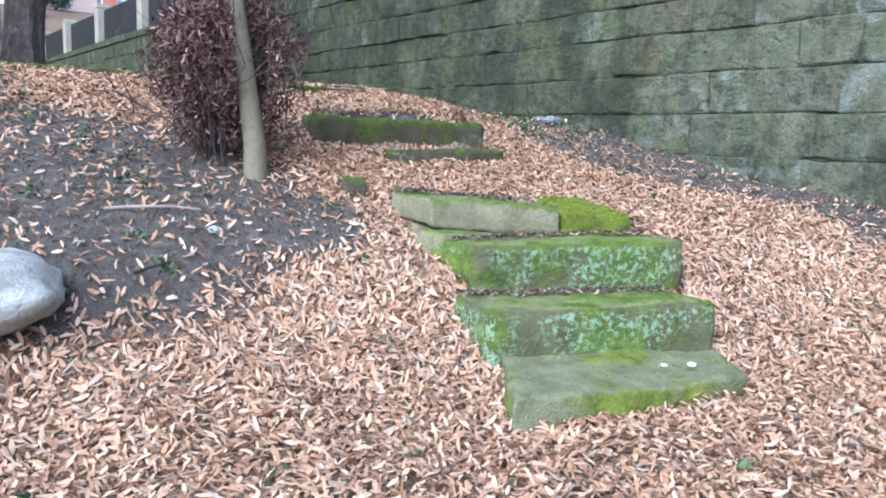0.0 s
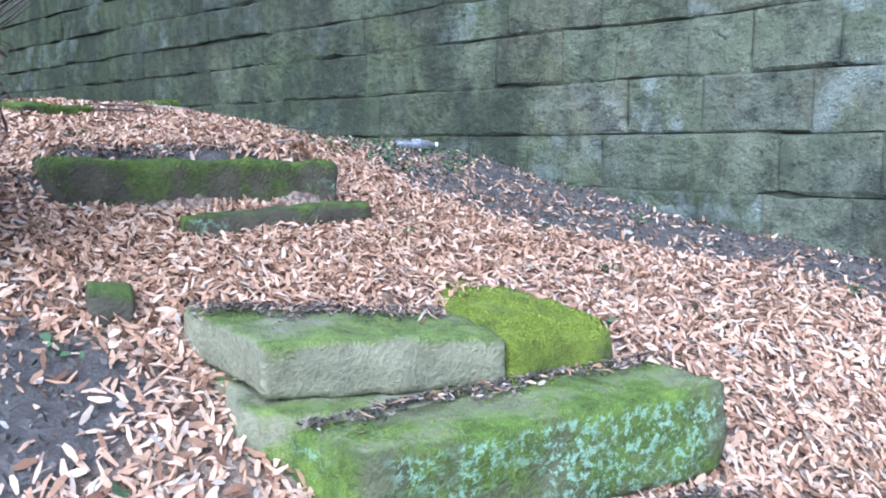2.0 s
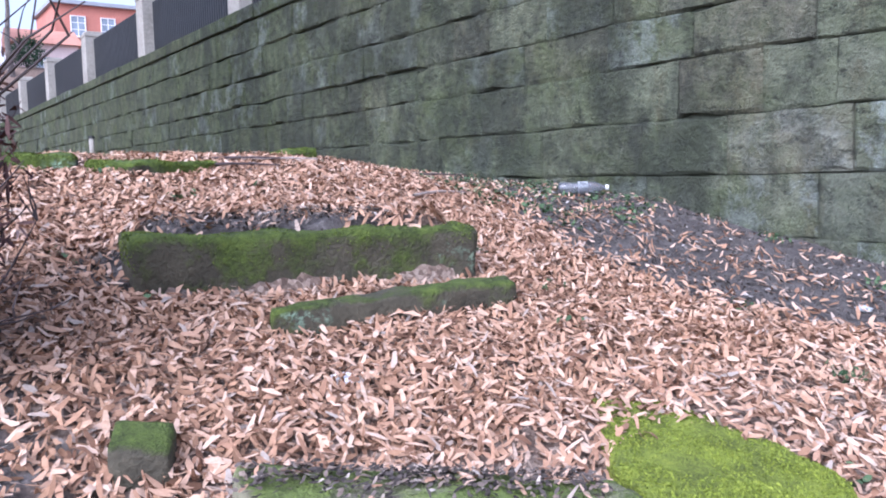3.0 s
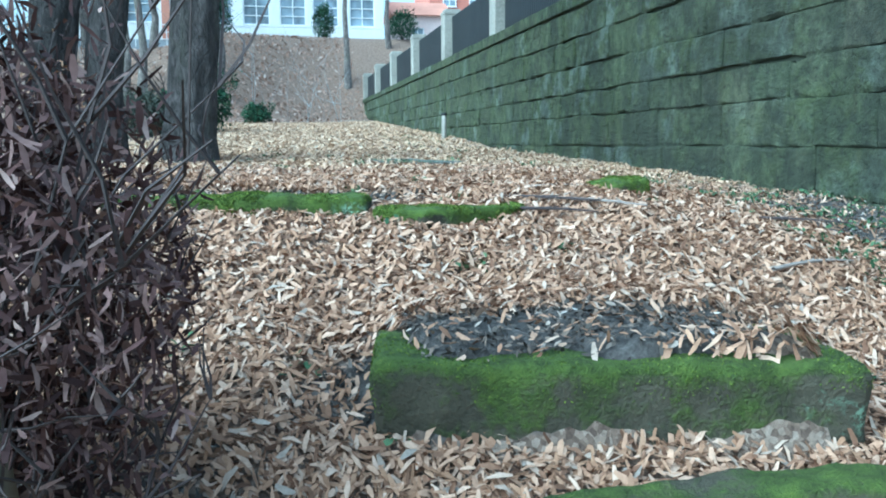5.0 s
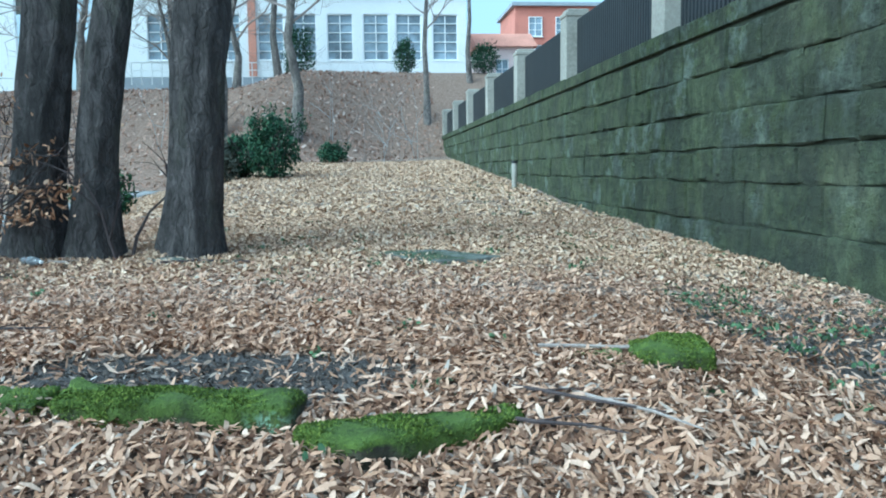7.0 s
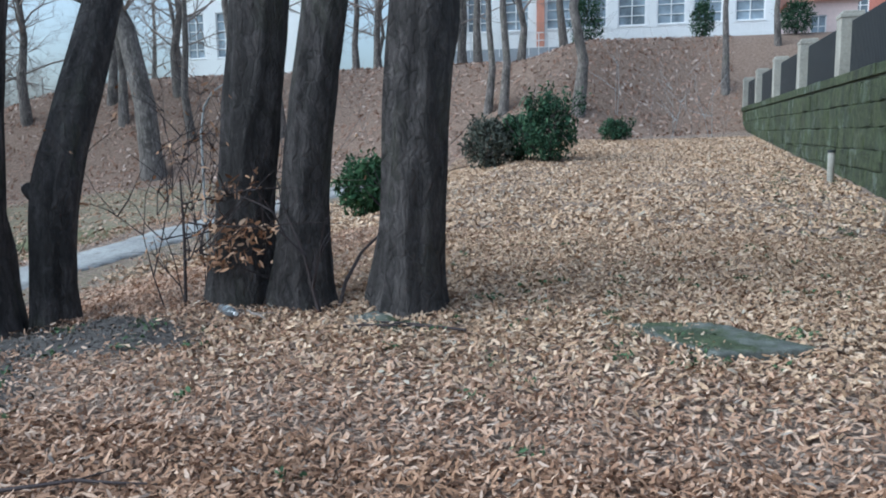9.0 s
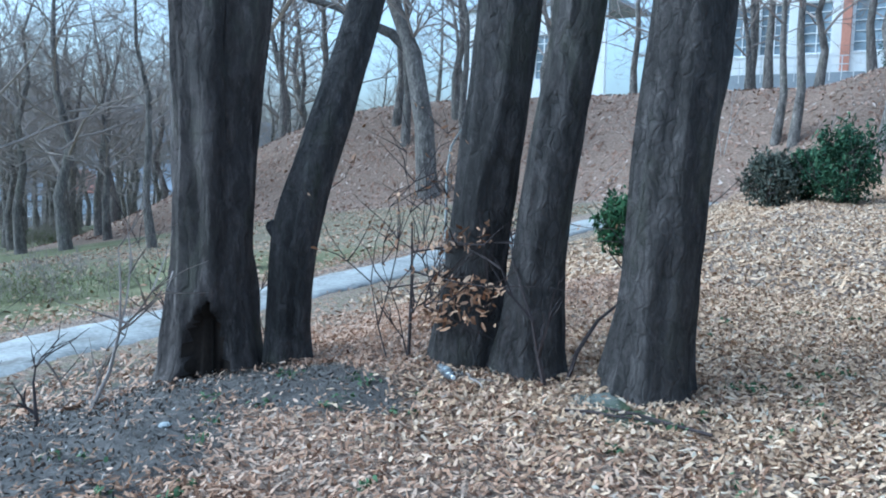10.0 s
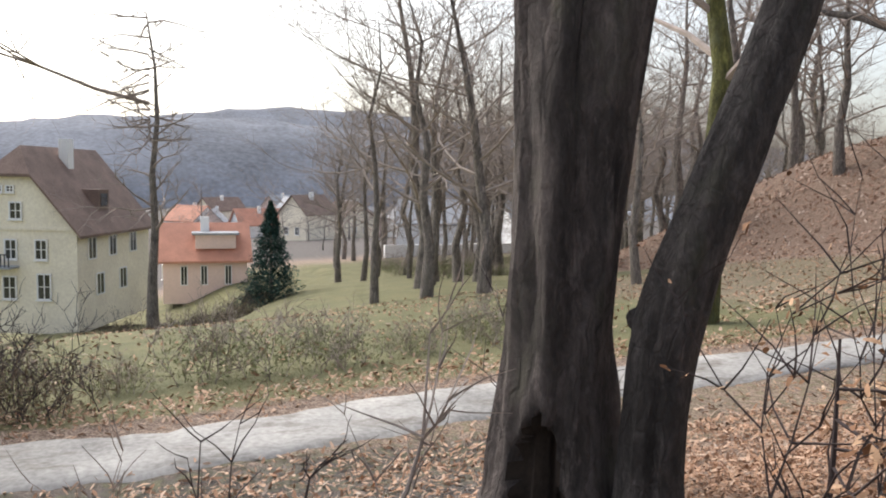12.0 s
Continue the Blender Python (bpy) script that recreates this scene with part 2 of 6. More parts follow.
def ground_mat():
    m, n, l, b = material("park_ground")
    v = coords(n, l)

    def attr(name):
        a = n.new("ShaderNodeAttribute")
        a.attribute_name = name
        return a.outputs["Fac"]
    fine, mid, coarse = noise_tex(n, l, v, 70, 6, 0.7), noise_tex(n, l, v, 9, 6), noise_tex(n, l, v, 0.7, 5)
    vor = n.new("ShaderNodeTexVoronoi")
    vor.inputs["Scale"].default_value = 55
    l.new(v, vor.inputs["Vector"])
    sep = n.new("ShaderNodeSeparateColor")
    l.new(vor.outputs["Color"], sep.inputs[0])
    mulch = ramp(n, l, sep.outputs[0], [(0.0, (0.15, 0.1, 0.075)), (0.5, (0.33, 0.235, 0.18)), (1.0, (0.52, 0.41, 0.33))])
    mulch = mix(n, l, 0.6, mulch, ramp(n, l, fine, [(0.3, (0.4, 0.38, 0.36)), (0.7, (1, 1, 1))]), "MULTIPLY")
    soil = ramp(n, l, mix(n, l, 0.5, fine, mid), [(0.32, (0.05, 0.044, 0.042)), (0.52, (0.115, 0.1, 0.094)), (0.68, (0.22, 0.2, 0.19))])
    grass = ramp(n, l, mix(n, l, 0.45, fine, coarse), [(0.3, (0.06, 0.066, 0.026)), (0.5, (0.155, 0.15, 0.068)), (0.72, (0.28, 0.24, 0.13))])
    brown = ramp(n, l, mix(n, l, 0.5, fine, mid), [(0.3, (0.11, 0.073, 0.052)), (0.5, (0.26, 0.178, 0.132)), (0.72, (0.42, 0.31, 0.245))])
    wob = math_node(n, l, "MULTIPLY", math_node(n, l, "SUBTRACT", mid, 0.5), 0.9)
    col = mix(n, l, mask(n, l, math_node(n, l, "ADD", attr("soil"), wob), 0.35, 0.65), mulch, soil)
    col = mix(n, l, mask(n, l, math_node(n, l, "ADD", attr("bank"), wob), 0.35, 0.65), col, brown)
    col = mix(n, l, mask(n, l, math_node(n, l, "ADD", attr("lawn"), wob), 0.35, 0.65), col, grass)
    l.new(col, b.inputs["Base Color"])
    b.inputs["Roughness"].default_value = 0.95
    bump(n, l, b, math_node(n, l, "ADD", math_node(n, l, "MULTIPLY", mid, 2.0), fine), 0.8, 0.03)
    return m


def glass(name, tint=(0.55, 0.65, 0.75)):
    m, n, l, b = material(name)
    b.inputs["Base Color"].default_value = (*tint, 1)
    b.inputs["Roughness"].default_value, b.inputs["Metallic"].default_value = 0.06, 0.0
    b.inputs["Specular IOR Level"].default_value = 0.9
    f = noise_tex(n, l, coords(n, l), 0.6)
    l.new(ramp(n, l, f, [(0.35, tuple(c * 0.35 for c in tint)), (0.65, tint)]), b.inputs["Base Color"])
    return m


M_GROUND = ground_mat()
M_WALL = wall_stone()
M_MORTAR = plain("damp_mortar", (0.075, 0.085, 0.06), 0.95, grain=25, spread=0.5)
M_LICHEN = stone("lichen_covered_sandstone", (0.125, 0.13, 0.065), 0.48, 0.78, (0.15, 0.225, 0.035), 0.02, worn=(0.36, 0.375, 0.21))
M_SLAB = stone("grey_sandstone", (0.28, 0.27, 0.175), 0.26, 0.12, (0.19, 0.25, 0.06), 0.16)
M_STEP = stone("mossy_edged_sandstone", (0.22, 0.235, 0.14), 0.49, 0.0, (0.21, 0.275, 0.04), -0.08)
M_MOSSY = stone("moss_covered_sandstone", (0.075, 0.07, 0.045), 0.42, 0.05, (0.1, 0.148, 0.02), 0.3)
M_BRIGHT = stone("bright_moss_on_sandstone", (0.14, 0.15, 0.08), 0.6, 0.0, (0.22, 0.275, 0.03), 0.2)
M_DARKMOSS = stone("dark_mossy_sandstone", (0.085, 0.075, 0.05), 0.34, 0.22, (0.092, 0.13, 0.02), 0.2)
M_FLAG = stone("weathered_flagstone", (0.19, 0.2, 0.18), 0.22, 0.0, (0.1, 0.125, 0.06), 0.1)
M_BOULDER = stone("grey_boulder_stone", (0.5, 0.51, 0.51), 0.0, 0.0, moss_top=0.0)
M_PALE = plain("pale_worn_stone", (0.38, 0.4, 0.41), 0.85, grain=40, spread=0.3)
M_POST = plain("weathered_pillar_stone", (0.33, 0.31, 0.27), 0.9, grain=18, spread=0.35)
M_FENCE = plain("dark_painted_metal", (0.035, 0.038, 0.042), 0.5, 0.3)
M_BARK = bark("dark_furrowed_bark", (0.1, 0.087, 0.085), 0.0, 0.3, 13)
M_BARK_HOLLOW = bark("torn_grey_bark", (0.108, 0.09, 0.086), 0.0, 0.2, 7)
M_BARK_MOSS = bark("green_mossy_bark", (0.16, 0.16, 0.05), 0.4)
M_BARK_FAR = bark("grey_brown_bark", (0.28, 0.245, 0.225), 0.05)
M_HOLLOW = plain("black_hollow_wood", (0.03, 0.021, 0.016), 1.0, grain=25, spread=0.6)
M_TWIG = plain("thin_twig_bark", (0.31, 0.26, 0.235), 0.9, grain=60, spread=0.4)
M_TWIG_DARK = plain("dark_twig_bark", (0.06, 0.045, 0.045), 0.9, grain=60, spread=0.4)
M_LEAF = litter("dry_leaf_litter", [(0.0, (0.13, 0.065, 0.04)), (0.2, (0.4, 0.235, 0.15)), (0.55, (0.55, 0.355, 0.245)), (0.92, (0.68, 0.5, 0.385)), (1.0, (0.36, 0.31, 0.27))])
M_PALELEAF = litter("pale_tan_leaf_litter", [(0.0, (0.2, 0.12, 0.075)), (0.2, (0.48, 0.325, 0.21)), (0.6, (0.66, 0.465, 0.31)), (0.92, (0.78, 0.605, 0.45)), (1.0, (0.4, 0.37, 0.31))])
M_BEECH = litter("dry_beech_leaf", [(0.0, (0.22, 0.11, 0.06)), (0.5, (0.44, 0.26, 0.16)), (1.0, (0.62, 0.42, 0.28))])
M_DEADLEAF = litter("withered_purple_leaf", [(0.0, (0.045, 0.024, 0.025)), (0.5, (0.12, 0.065, 0.062)), (0.85, (0.22, 0.14, 0.13)), (1.0, (0.42, 0.3, 0.27))])
M_GREEN = litter("evergreen_leaf", [(0.0, (0.02, 0.05, 0.03)), (0.6, (0.045, 0.1, 0.055)), (1.0, (0.09, 0.16, 0.08))])
M_HERB = litter("small_green_weed", [(0.0, (0.045, 0.085, 0.04)), (1.0, (0.13, 0.2, 0.1))])
M_NEEDLE = litter("blue_green_needles", [(0.0, (0.015, 0.045, 0.04)), (1.0, (0.05, 0.11, 0.09))])
M_BRUSH = litter("pale_green_brush", [(0.0, (0.11, 0.135, 0.055)), (0.6, (0.21, 0.235, 0.11)), (1.0, (0.3, 0.26, 0.18))])
M_PATH = plain("pale_gravel_path", (0.32, 0.31, 0.3), 0.95, grain=16, spread=0.5, relief=0.6)
M_WHITE = plain("white_plaster", (0.82, 0.82, 0.83), 0.8, grain=8, spread=0.06)
M_CREAM = plain("cream_plaster", (0.86, 0.78, 0.66), 0.9, grain=5, spread=0.2)
M_PINK = plain("pink_plaster", (0.78, 0.62, 0.58), 0.9, grain=5, spread=0.12)
M_RED = plain("red_brick_facade", (0.5, 0.2, 0.15), 0.9, grain=9, spread=0.25)
M_TILE = plain("faded_roof_tiles", (0.2, 0.14, 0.12), 0.9, grain=12, spread=0.5)
M_REDTILE = plain("red_roof_tiles", (0.52, 0.25, 0.18), 0.85, grain=12, spread=0.3)
M_GREY = plain("grey_sheet_roof", (0.32, 0.34, 0.38), 0.6, grain=12, spread=0.2)
M_FRAME = plain("white_window_frame", (0.85, 0.85, 0.86), 0.5, grain=20, spread=0.05)
M_GLASS = glass("window_glass", (0.35, 0.42, 0.5))
M_DARKGLASS = glass("dark_window_glass", (0.05, 0.055, 0.06))
M_PLASTIC = plain("crumpled_clear_plastic", (0.42, 0.44, 0.48), 0.12, grain=50, spread=0.15)
M_PLASTIC.node_tree.nodes["Principled BSDF"].inputs["Transmission Weight"].default_value = 0.75
# Blue-grey tone: the distance haze is mixed into the hill colour itself.
M_WOODS = plain("haze_tinted_woods", (0.165, 0.178, 0.215), 1.0, grain=0.35, spread=0.55)
M_BRICK = plain("old_red_brick", (0.36, 0.19, 0.14), 0.9, grain=40, spread=0.3)
M_ROAD = plain("grey_road", (0.3, 0.3, 0.31), 0.9, grain=10, spread=0.15)

pn, pl = M_PATH.node_tree.nodes, M_PATH.node_tree.links
pb = pn["Principled BSDF"]
worn_path = pb.inputs["Base Color"].links[0].from_socket
dirt = mask(pn, pl, noise_tex(pn, pl, coords(pn, pl, (1, 0.5, 1)), 2.6, 7, 0.7), 0.53, 0.66)
pl.new(mix(pn, pl, math_node(pn, pl, "MULTIPLY", dirt, 0.75), worn_path, (0.13, 0.11, 0.09)), pb.inputs["Base Color"])


# ---- mesh helpers ----
def part(name, bm, mat, parent=None, label=""):
    me = bpy.data.meshes.new(name)
    bm.to_mesh(me)
    bm.free()
    me.materials.append(mat)
    ob = new(name, me)
    if parent:
        ob.parent = parent
    return tagged(ob, label) if label else ob


def mesh_part(name, verts, faces, mat, parent=None, label="", smooth=False):
    me = bpy.data.meshes.new(name)
    me.from_pydata(verts, [], faces)
    me.materials.append(mat)
    if smooth:
        me.polygons.foreach_set("use_smooth", [True] * len(me.polygons))
    me.update()
    ob = new(name, me)
    if parent:
        ob.parent = parent
    return tagged(ob, label) if label else ob


def thing(name, at, label, category, group="", turn=0, kind=""):
    e = new(name)
    e.empty_display_size = 0.2
    e.matrix_world = pose(*at, 0, 0, turn)
    return tagged(e, label, category, group, kind)


def box(bm, lo, hi, bevel=0.0):
    r = bmesh.ops.create_cube(bm, size=1)
    c = [(a + b) / 2 for a, b in zip(lo, hi)]
    s = [b - a for a, b in zip(lo, hi)]
    for v in r["verts"]:
        v.co = Vector((c[i] + v.co[i] * s[i] for i in range(3)))
    if bevel:
        es = {e for v in r["verts"] for e in v.link_edges}
        bmesh.ops.bevel(bm, geom=list(es), offset=bevel, segments=2, affect="EDGES", profile=0.6)
    return bm


def boxed(name, lo, hi, mat, parent=None, label="", bevel=0.0):
    return part(name, box(bmesh.new(), lo, hi, bevel), mat, parent, label)


def tube(verts, faces, pts, radii, sides=6, cap=True):
    """Adds a tapering round tube along pts to the lists."""
    base = len(verts)
    pts = [Vector(p) for p in pts]
    for i, (p, r) in enumerate(zip(pts, radii)):
        d = (pts[min(i + 1, len(pts) - 1)] - pts[max(i - 1, 0)]).normalized()
        a = d.orthogonal().normalized() if abs(d.z) < 0.9 else Vector((1, 0, 0))
        a = (a - d * a.dot(d)).normalized()
        b = d.cross(a)
        for k in range(sides):
            q = 2 * math.pi * k / sides
            verts.append(p + (a * math.cos(q) + b * math.sin(q)) * r)
    for i in range(len(pts) - 1):
        for k in range(sides):
            a0, a1 = base + i * sides + k, base + i * sides + (k + 1) % sides
            faces.append((a0, a1, a1 + sides, a0 + sides))
    if cap:
        faces.append(tuple(base + (len(pts) - 1) * sides + k for k in range(sides)))


def leaves_mesh(name, pos, nrm_tilt, length, width, mat, seed, parent=None, curl=0.17, slope=None):
    """Many small curled leaves, six points each, in one mesh."""
    rng = np.random.default_rng(seed)
    n = len(pos)
    yaw = rng.uniform(0, 2 * np.pi, n)
    pitch = rng.normal(0, nrm_tilt, n)
    roll = rng.normal(0, nrm_tilt, n)
    L = rng.uniform(length * 0.6, length * 1.3, n)
    W = rng.uniform(width * 0.6, width * 1.4, n)
    cy, sy, cp, sp, cr, sr = np.cos(yaw), np.sin(yaw), np.cos(pitch), np.sin(pitch), np.cos(roll), np.sin(roll)
    d = np.stack([cy * cp, sy * cp, sp], 1)
    s = np.stack([-sy * cr, cy * cr, sr], 1)
    u = np.cross(d, s)
    if slope is not None:
        d[:, 2] += d[:, 0] * slope[:, 0] + d[:, 1] * slope[:, 1]
        s[:, 2] += s[:, 0] * slope[:, 0] + s[:, 1] * slope[:, 1]
    c = rng.uniform(-curl, curl, n) * L
    verts = np.empty((n, 6, 3))
    for i, (k, w) in enumerate(((-0.5, 0.5), (0.0, 1.0), (0.5, 0.4))):
        lift = u * (c * (1 if i == 1 else 0))[:, None] + u * (L * 0.08)[:, None]
        mid = pos + d * (k * L)[:, None] + lift
        verts[:, i * 2] = mid - s * (w * W / 2)[:, None]
        verts[:, i * 2 + 1] = mid + s * (w * W / 2)[:, None]
    base = (np.arange(n) * 6)[:, None]
    quads = np.concatenate([base + np.array([0, 1, 3, 2]), base + np.array([2, 3, 5, 4])], 1).reshape(-1)
    me = bpy.data.meshes.new(name)
    me.vertices.add(n * 6)
    me.vertices.foreach_set("co", verts.reshape(-1))
    me.loops.add(len(quads))
    me.loops.foreach_set("vertex_index", quads.astype(np.int32))
    me.polygons.add(n * 2)
    me.polygons.foreach_set("loop_start", np.arange(0, n * 8, 4, dtype=np.int32))
    me.update()
    me.materials.append(mat)
    ob = new(name, me)
    if parent:
        ob.parent = parent
    return ob


# ---- terrain ----
def smooth(a, b, v):
    t = np.clip((v - a) / (b - a), 0, 1)
    return t * t * (3 - 2 * t)


def soft_interp(v, xs, ys, w):
    return (np.interp(v - w, xs, ys) + 2 * np.interp(v, xs, ys) + np.interp(v + w, xs, ys)) / 4


TERRACE = (0.08, 1.4, 6.56, 7.1, 1.262)
STEP_RUN = ([-10, 0.5, 2.9, 3.55, 4.13, 4.6, 5.3, 6.05, 6.5, 7.5, 8.0, 8.5, 10, 12, 20, 30, 38, 48],
            [-0.6, -0.18, -0.13, -0.06, 0.18, 0.46, 0.66, 0.88, 1.0, 1.34, 1.46, 1.55, 1.6, 1.64, 1.74, 2.17, 2.6, 3.05])
WALL_FOOT = ([-10, 0, 4, 5, 5.6, 6.5, 7.9, 9.6, 13, 15, 20, 23, 26, 36, 46],
             [0.0, 0.3, 0.6, 0.68, 0.8, 1.0, 1.28, 1.38, 1.52, 1.57, 1.7, 1.9, 2.06, 2.55, 3.05])
PATH_RUN = ([-10, 10, 19, 22, 30, 41, 50], [0.75, 0.85, 0.92, 1.06, 1.4, 1.8, 2.15])
PATH_LINE = ([-40, 10, 13.5, 18.7, 22, 30, 40, 52], [-6.2, -7.45, -8.0, -8.5, -8.55, -8.2, -7.4, -6.2])


def height(x, y):
    x, y = np.asarray(x, float), np.asarray(y, float)
    turn = 0.3 * (np.clip(x, -1.2, 1.4) - 0.3) * (1 - smooth(4.8, 6.2, y))
    mid = soft_interp(y + turn, *STEP_RUN, 0.15)
    foot = soft_interp(y, *WALL_FOOT, 0.4)
    z = mid + (foot - mid) * smooth(1.3, 3.8, x)
    x0, x1, y0, y1, top = TERRACE
    z = z + (top - z) * smooth(x0 - 0.02, x0 + 0.1, x) * smooth(x1 + 0.02, x1 - 0.12, x) * smooth(y0 - 0.04, y0 + 0.05, y + 0.16 * (x - 0.1)) * smooth(y1 + 0.5, y1, y)
    run = soft_interp(y, *PATH_RUN, 1.0)
    line = np.interp(y, *PATH_LINE)
    z = z + (run - z) * smooth(-2.5, -6.9, x) * smooth(0, 8, y)
    off = np.maximum(0, line - 1.2 - x)
    steep = 0.118 + 0.06 * (1 - smooth(13, 22, y))
    fall = np.minimum(off, 13) * 0.118 + np.clip(off - 13, 0, 47) * steep + np.maximum(0, off - 60) * 0.05
    z = z - np.minimum(fall, 14) * (1 - 0.55 * smooth(26, 40, y) * smooth(-45, -20, x))
    brow = (7.6 - 0.34 * (x + 16.7) - y) / 1.056
    drop = np.clip(np.minimum(brow, off - 4.5), 0, 60)
    sunk = z - np.minimum(0.26 * drop * smooth(0, 2.5, drop), 7)
    z = np.where((drop > 0) & (x > -110), np.maximum(sunk, np.minimum(z, -7.0)), z)
    foot_y = y + 0.4 * np.clip(-x - 19, 0, 20) - 5.5 * smooth(-6, 3.4, x)
    bank = smooth(37.5, 47.5, foot_y) * smooth(-45, -28, x)
    z = z + bank * (4.25 + np.clip(-x - 5, 0, 20) * 0.04 + 0.5 * smooth(-6, 3.4, x))
    z = np.where(x > 4.45, np.maximum(z, 3.55), z)
    return z


def bumps(x, y, amp=0.025):
    return amp * (np.sin(x * 3.1 + 1.3 * np.sin(y * 2.3)) * np.sin(y * 2.7 + x) + 0.6 * np.sin(x * 7.3 + y * 5.9) * np.cos(y * 6.1 - x * 3.7))


def ground_z(x, y):
    return float(height(x, y) + bumps(x, y) * (1 if -8 < x < 4.3 and y < 30 else 0))


def grid_axis(*spans):
    out = []
    for a, b, step in spans:
        out += list(np.arange(a, b, step))
    return np.array(out + [spans[-1][1]])


gx = grid_axis((-1500, -300, 60), (-300, -60, 12), (-60, -10, 1.2), (-10, -4, 0.3), (-4, 4.4, 0.1), (4.4, 4.6, 0.1), (4.6, 20, 2), (20, 300, 30), (300, 1500, 200))
gy = grid_axis((-1500, -100, 150), (-100, -10, 8), (-10, 0, 0.8), (0, 13, 0.1), (13, 30, 0.3), (30, 60, 0.8), (60, 300, 12), (300, 1500, 100))
XX, YY = np.meshgrid(gx, gy)
near = ((XX > -8) & (XX < 4.3) & (YY < 30))
ZZ = height(XX, YY) + bumps(XX, YY) * near
nx, ny = len(gx), len(gy)
idx = np.arange(nx * ny).reshape(ny, nx)
quads = np.stack([idx[:-1, :-1], idx[:-1, 1:], idx[1:, 1:], idx[1:, :-1]], -1).reshape(-1, 4)


def soil_mask(x, y):
    """Bare dark earth: below the wall, round the shrub and round the old trunks; one patch also paints shade by the
    shrub.
    """
    edge = 2.55 + 0.25 * np.sin(y * 1.7) + np.clip(5.5 - y, 0, 3) * 0.2 - 0.4 * np.exp(-((y - 9.0) / 0.9) ** 2)
    a = smooth(edge - 0.3, edge + 0.15, x) * (1 - smooth(9, 12, y))
    b = smooth(1.7, 1.1, np.hypot((x + 2.15) / 1.2, (y - 5.9) / 1.0))
    c = smooth(1.45, 0.75, np.hypot(((x + 3.7) + 0.7 * (y - 10.7)) / 1.0, (y - 10.7) / 1.25))
    d = smooth(0.9, 0.5, np.hypot((x - 0.75) / 1.35, (y - 6.75) / 0.42))
    e = smooth(1.0, 0.6, np.hypot((x + 0.22) / 1.0, (y - 8.75) / 0.5))
    # Bare earth, widened so its dark colour also stands for shade by the shrub.
    f = smooth(1.0, 0.55, np.hypot((x + 0.78) / 0.62, (y - 5.25) / 0.5))
    g = smooth(1.0, 0.6, np.hypot((x + 3.3 + 0.5 * (y - 11.6)) / 1.5, (y - 11.6) / 0.6))
    h = smooth(1.0, 0.7, np.hypot((x + 3.0) / 1.35, (y - 8.1) / 2.1))
    far = 0.9 * smooth(80, 120, -x)
    slope = 0.7 * smooth(-4.5, -5.2, x) * smooth(-7.4, -6.7, x) * smooth(6, 8, y) * smooth(14.5, 12.5, y)
    return np.maximum.reduce([a, b, c, d, e, f, g, h, far, slope])


def lawn_mask(x, y):
    line = np.interp(y, *PATH_LINE)
    return np.maximum(smooth(-0.6, -1.6, x - line) * (1 - smooth(75, 110, -x)) * (1 - 0.5 * smooth(17, 25, y) * smooth(-36, -27, x)), 0.42 * smooth(1.8, 0.8, np.abs(x - line - 1.4)) * (y < 40))


def bank_mask(x, y):
    foot_y = y + 0.4 * np.clip(-x - 19, 0, 20) - 5.5 * smooth(-6, 3.4, x)
    return smooth(36, 39, foot_y) * smooth(-46, -38, x) * (1 - smooth(49, 53, foot_y))


me = bpy.data.meshes.new("ground")
me.from_pydata(np.stack([XX, YY, ZZ], -1).reshape(-1, 3).tolist(), [], quads.tolist())
for key, vals in (("soil", soil_mask(XX, YY)), ("lawn", lawn_mask(XX, YY) * (1 - bank_mask(XX, YY))), ("bank", bank_mask(XX, YY))):
    me.attributes.new(key, "FLOAT", "POINT").data.foreach_set("value", np.asarray(vals, float).reshape(-1))
me.polygons.foreach_set("use_smooth", [True] * len(me.polygons))
me.materials.append(M_GROUND)
tagged(new("ground", me), "sloping park ground of soil, mulch and thin winter grass", "ground", kind="structure")

# the pale path
py_ = np.concatenate([np.arange(-30, 2, 0.5), np.arange(2, 24, 0.15), np.arange(24, 37.5, 0.5)])
pv, pf = [], []
for i, y in enumerate(py_):
    c = float(np.interp(y, *PATH_LINE))
    for k, s in enumerate((-0.62, -0.55, -0.25, 0.25, 0.55, 0.62)):
        x = c + s + math.copysign(1, s) * (abs(s) > 0.5) * (0.1 * noise.noise(Vector((y * 0.9, s * 3, 0))) + 0.07 * noise.noise(Vector((y * 3.1, s * 5, 4))))
        pv.append((x, y, ground_z(x, y) + (0.03 + 0.012 * noise.noise(Vector((x * 3, y * 3, 1))) if 0 < k < 5 else -0.03)))
for i in range(len(py_) - 1):
    for k in range(5):
        a = i * 6 + k
        pf.append((a, a + 1, a + 7, a + 6))
tagged(mesh_part("path", pv, pf, M_PATH, smooth=True), "pale gravel footpath running through the park", "path", kind="structure")

# ---- the old retaining wall with its pillars and fence ----
WALL_X, TOP = 4.0, 3.8
rng = random.Random(5)
wall = boxed("wall_east", (WALL_X + 0.06, -12, -0.6), (WALL_X + 0.55, 52.5, TOP - 0.02), M_MORTAR)
tagged(wall, "tall retaining wall of mossy sandstone blocks", "wall", kind="structure")


